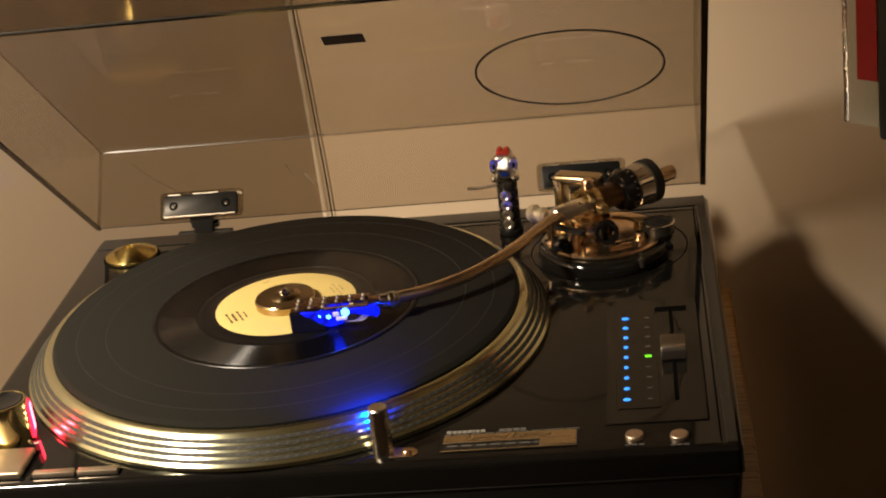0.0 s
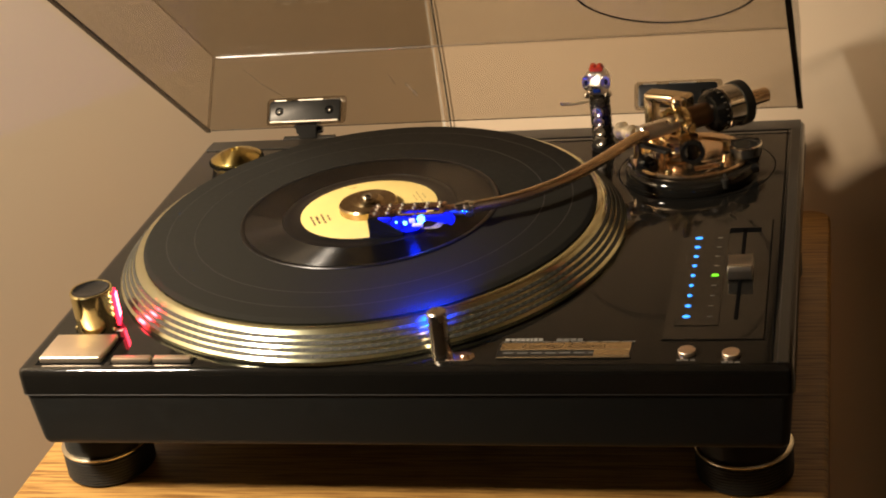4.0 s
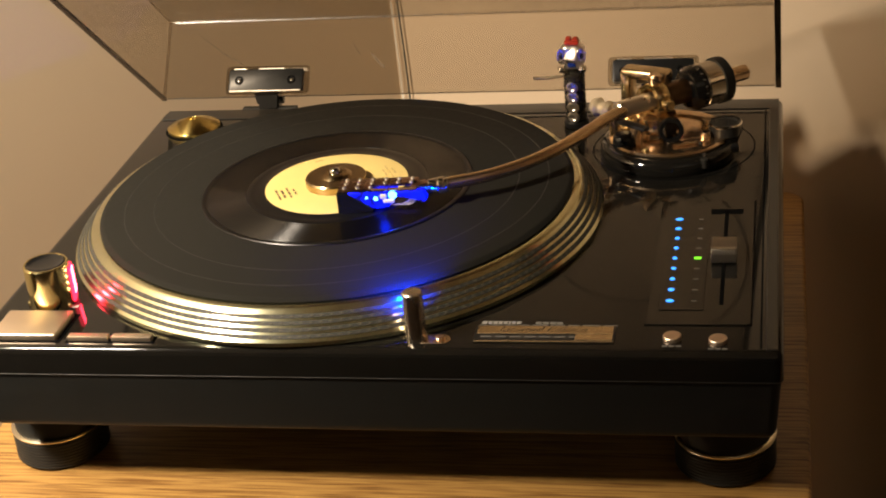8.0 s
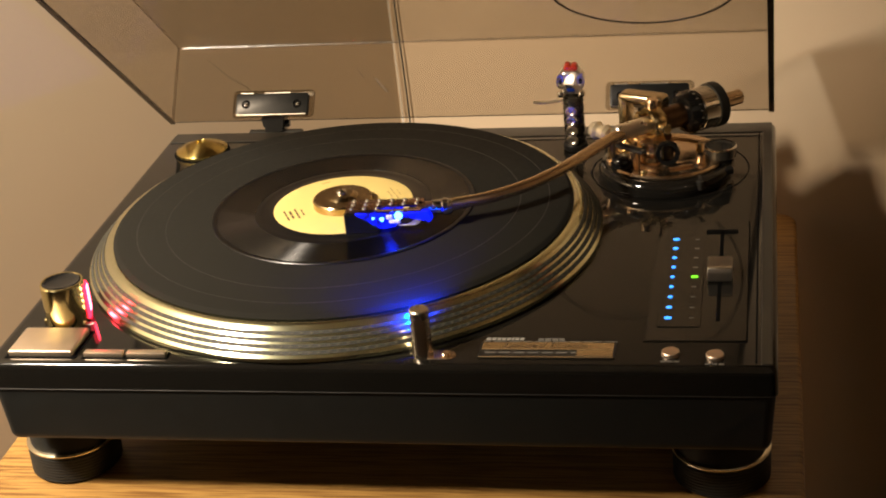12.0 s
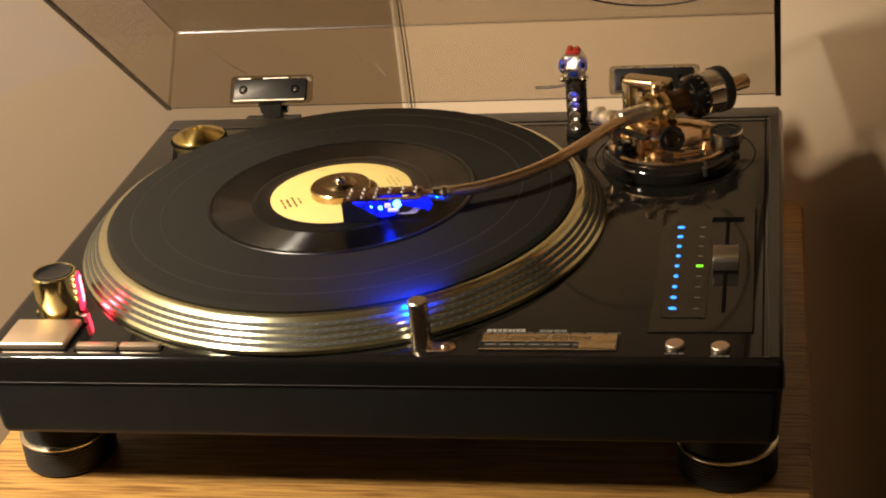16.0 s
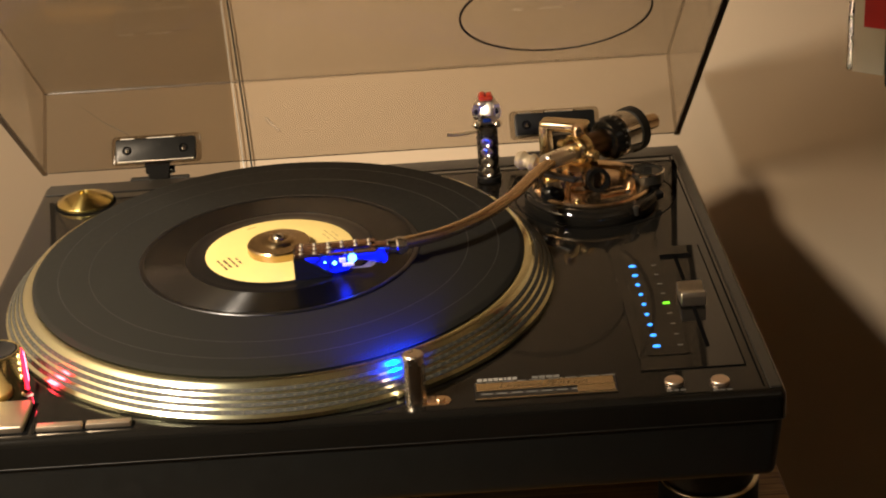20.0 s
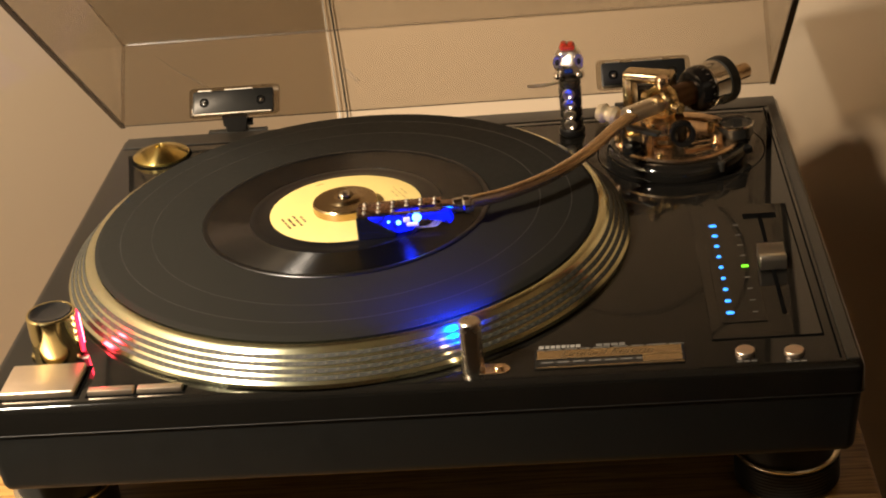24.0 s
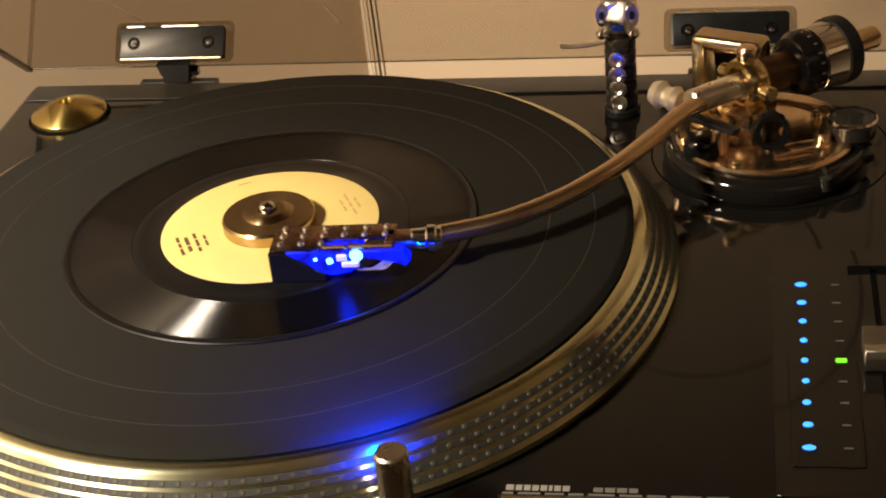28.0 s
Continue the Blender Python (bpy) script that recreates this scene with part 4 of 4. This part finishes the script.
for pane in panes[:2]:
    pane.visible_shadow = False
for x0, x1, u0, u1, v in ((-0.0005, 0.0030, 0.001, DEEP, 0.0020), (0.4500, 0.4540, 0.001, DEEP, 0.0022), (0.0032, 0.4498, DEEP - 0.0030, DEEP, 0.0014), (0.0032, 0.4498, 0.0, 0.0012, 0.0005)):
    part("cut_edge", rbox(x0, x1, u0, u1, -v, -0.0001, 0.0001, 1, LID), SMOKE_EDGE, cover, "dark cut edge")
FILLET = acrylic("acrylic_fillet", (0.96, 0.955, 0.94), 0.10, 0.22)
INNER = Vector((0, T + 0.0008 + DRAFT * 0.94, HIGH - T - 0.0008))
part("inner_fillet", rod(0.0012, 0.004, 0.449, 0.0002, 12, along(LID @ INNER, LID @ (INNER + Vector((1, 0, 0))))), FILLET, cover, "rounded inner corner")
ring = part("raised_ring", lathe([(0.0636, -0.0002), (0.0636, -0.0009), (0.0652, -0.0009), (0.0652, -0.0002), (0.0636, -0.0002)], 120, LID @ pose(0.3660, 0.0900, HIGH - T)), SMOKE_EDGE, cover, "thin dark ring line")
part("sticker", rbox(0.2110, 0.2385, 0.1650, 0.1785, HIGH - T - 0.0006, HIGH - T - 0.0002, 0.0001, 1, LID), HARD, cover, "small black sticker")
# dried wiping streaks on the rear panel
STREAK = acrylic("wiped_streak", (0.97, 0.965, 0.95), 0.05, 0.30)
for x0, v0, x1, v1, wide in ((0.0255, 0.0490, 0.0440, 0.0345, 0.0004), (0.0440, 0.0345, 0.0620, 0.0240, 0.0007), (0.1590, 0.0310, 0.1700, 0.0190, 0.0012), (0.1450, 0.0390, 0.1510, 0.0300, 0.0005)):
    way = along(Vector((x0, T + 0.0001, v0)), Vector((x1, T + 0.0001, v1)))
    part("streak", leaning(rod(wide, 0, math.hypot(x1 - x0, v1 - v0), wide * 0.9, 8, way)), STREAK, cover, "faint wiping streak")
# hinges
HINGE_BLACK = material("hinge_black", (0.010, 0.011, 0.011), 0.34, noise_size=90, vary=0.2, bump=0.06, bump_size=900, spec=0.4)
HINGE_FRAME = acrylic("clear_hinge_pad", (0.74, 0.72, 0.68), 0.005, 0.12)


def pad_outline(a, b, low, high, r, u0, u1):
    """A rounded plate standing on the rear panel."""
    bm = slab(rounded(a, b, low, high, r, 5), u0, u1, 0.0008, 2)
    for v in bm.verts:
        v.co.y, v.co.z = v.co.z, v.co.y
    return leaning(bm)


for x0 in (0.0500, 0.3340):
    hinge = thing("hinge", (x0 + 0.032, 0.3560, TOP), "black hinge block with two screws behind the deck", "hinge", "cover hinges")
    part("hinge_pad", pad_outline(x0 - 0.0006, x0 + 0.0636, 0.0006, 0.0225, 0.0035, T + 0.0001, T + 0.0018), HINGE_FRAME, hinge, "clear rounded pad")
    plate = part("hinge_plate", pad_outline(x0 + 0.0030, x0 + 0.0600, 0.0015, 0.0188, 0.0022, T + 0.0019, T + 0.0058), HINGE_BLACK, hinge, "black hinge plate")
    part("hinge_lip_edge", leaning(rbox(x0 + 0.0040, x0 + 0.0590, T + 0.0050, T + 0.0066, 0.0008, 0.0022, 0.0005, 1)), STEEL, hinge, "bright lower edge")
    for a, b in ((0.0060, 0.0160), (0.0250, 0.0450)):
        part("plate_tab", leaning(rbox(x0 + a, x0 + b, T + 0.0022, T + 0.0040, 0.0186, 0.0200, 0.0004, 1)), PALE_CHROME, plate, "bright chrome tab on the upper edge")
    for x in (x0 + 0.0112, x0 + 0.0512):
        screw = part("screw", leaning(lathe([(0.0017, 0.0002), (0.0021, 0.0010), (0.0030, 0.0010), (0.0034, 0.0002)], 24, pose(x, T + 0.0056, 0.0100, -90, 0, 0))), DIAL_BLACK, hinge, "recessed black screw")
        part("screw_slot", leaning(lathe([(0, 0.0006), (0.0009, 0.0005), (0.0014, 0.0002)], 12, pose(x + 0.0004, T + 0.0056, 0.0096, -90, 0, 0))), CHROME, screw)
    neck = bmesh.new()
    bmesh.ops.create_cone(neck, cap_ends=True, segments=4, radius1=0.0085, radius2=0.0125, depth=0.0110, matrix=pose(x0 + 0.0320, 0.3560, 0.1070, 0, 0, 45))
    part("hinge_neck", neck, HARD, hinge, "narrow stepped neck")
    part("hinge_foot", rbox(x0 + 0.0240, x0 + 0.0400, 0.3505, 0.3600, 0.0900, 0.1045, 0.0012, 2), HARD, hinge, "black hinge foot")
    part("hinge_knuckle", rod(0.0028, -0.0105, 0.0105, 0.0006, 20, pose(x0 + 0.0330, 0.3545, 0.1062, 0, 90, 0)), DIAL_BLACK, hinge, "round hinge pin")
    part("hinge_lip", rbox(x0 + 0.0110, x0 + 0.0530, 0.3505, 0.3560, TOP - 0.0040, TOP + 0.0012, 0.0006, 1), RUBBER, hinge, "flat black shoe")

# ---- cables on the wall ----
CORNER_CABLES = (
    ((0.003, 0.003, 0.003, 0.006, 0.010, 0.012), WHITE, 0.0008, "thin pale cable hanging down the wall corner"),
    ((0.005, 0.005, 0.008, 0.015, 0.020, 0.022), SLATE, 0.0009, "thin dark cable hanging down the wall corner"))
for bows, mat, r, words in CORNER_CABLES:
    line = smoothed([ROOM @ Vector((x, -0.005, z)) for x, z in zip(bows, (0.9, 0.32, 0.20, 0.08, -0.10, FLOOR_Z + 0.004))], 8)
    tagged(part("cable", sweep(line, r, 8), mat), words, "cable", "wall cables")

# ---- things on the wall beyond the deck ----
box = thing("wall_box", ROOM @ Vector((0.650, 0, 0.194)), "white wall box with a red upper field", "wall box")
part("case", rbox(0.6410, 0.6620, -0.1230, -0.0005, 0.194, 0.380, 0.0012, 2, ROOM), IVORY, box, "white plastic case")
part("edge_strip", rbox(0.6365, 0.6409, -0.1205, -0.0005, 0.194, 0.380, 0.0008, 2, ROOM), POST_STEEL, box, "pale metal edge strip")
part("red_field", rbox(0.6480, 0.6618, -0.1240, -0.1231, 0.2240, 0.376, 0.0003, 1, ROOM), RED, box, "red field")
unit = thing("grey_wall_unit", ROOM @ Vector((0.705, 0, 0.187)), "dark grey casing on the wall beside the white box", "wall unit")
part("casing", rbox(0.6625, 0.7450, -0.1260, -0.0005, 0.187, 0.390, 0.003, 2, ROOM), SLATE, unit)
part("bracket", rbox(0.6640, 0.7350, -0.1220, -0.1000, 0.1840, 0.1872, 0.001, 1, ROOM), STEEL, unit, "bright lower bracket")
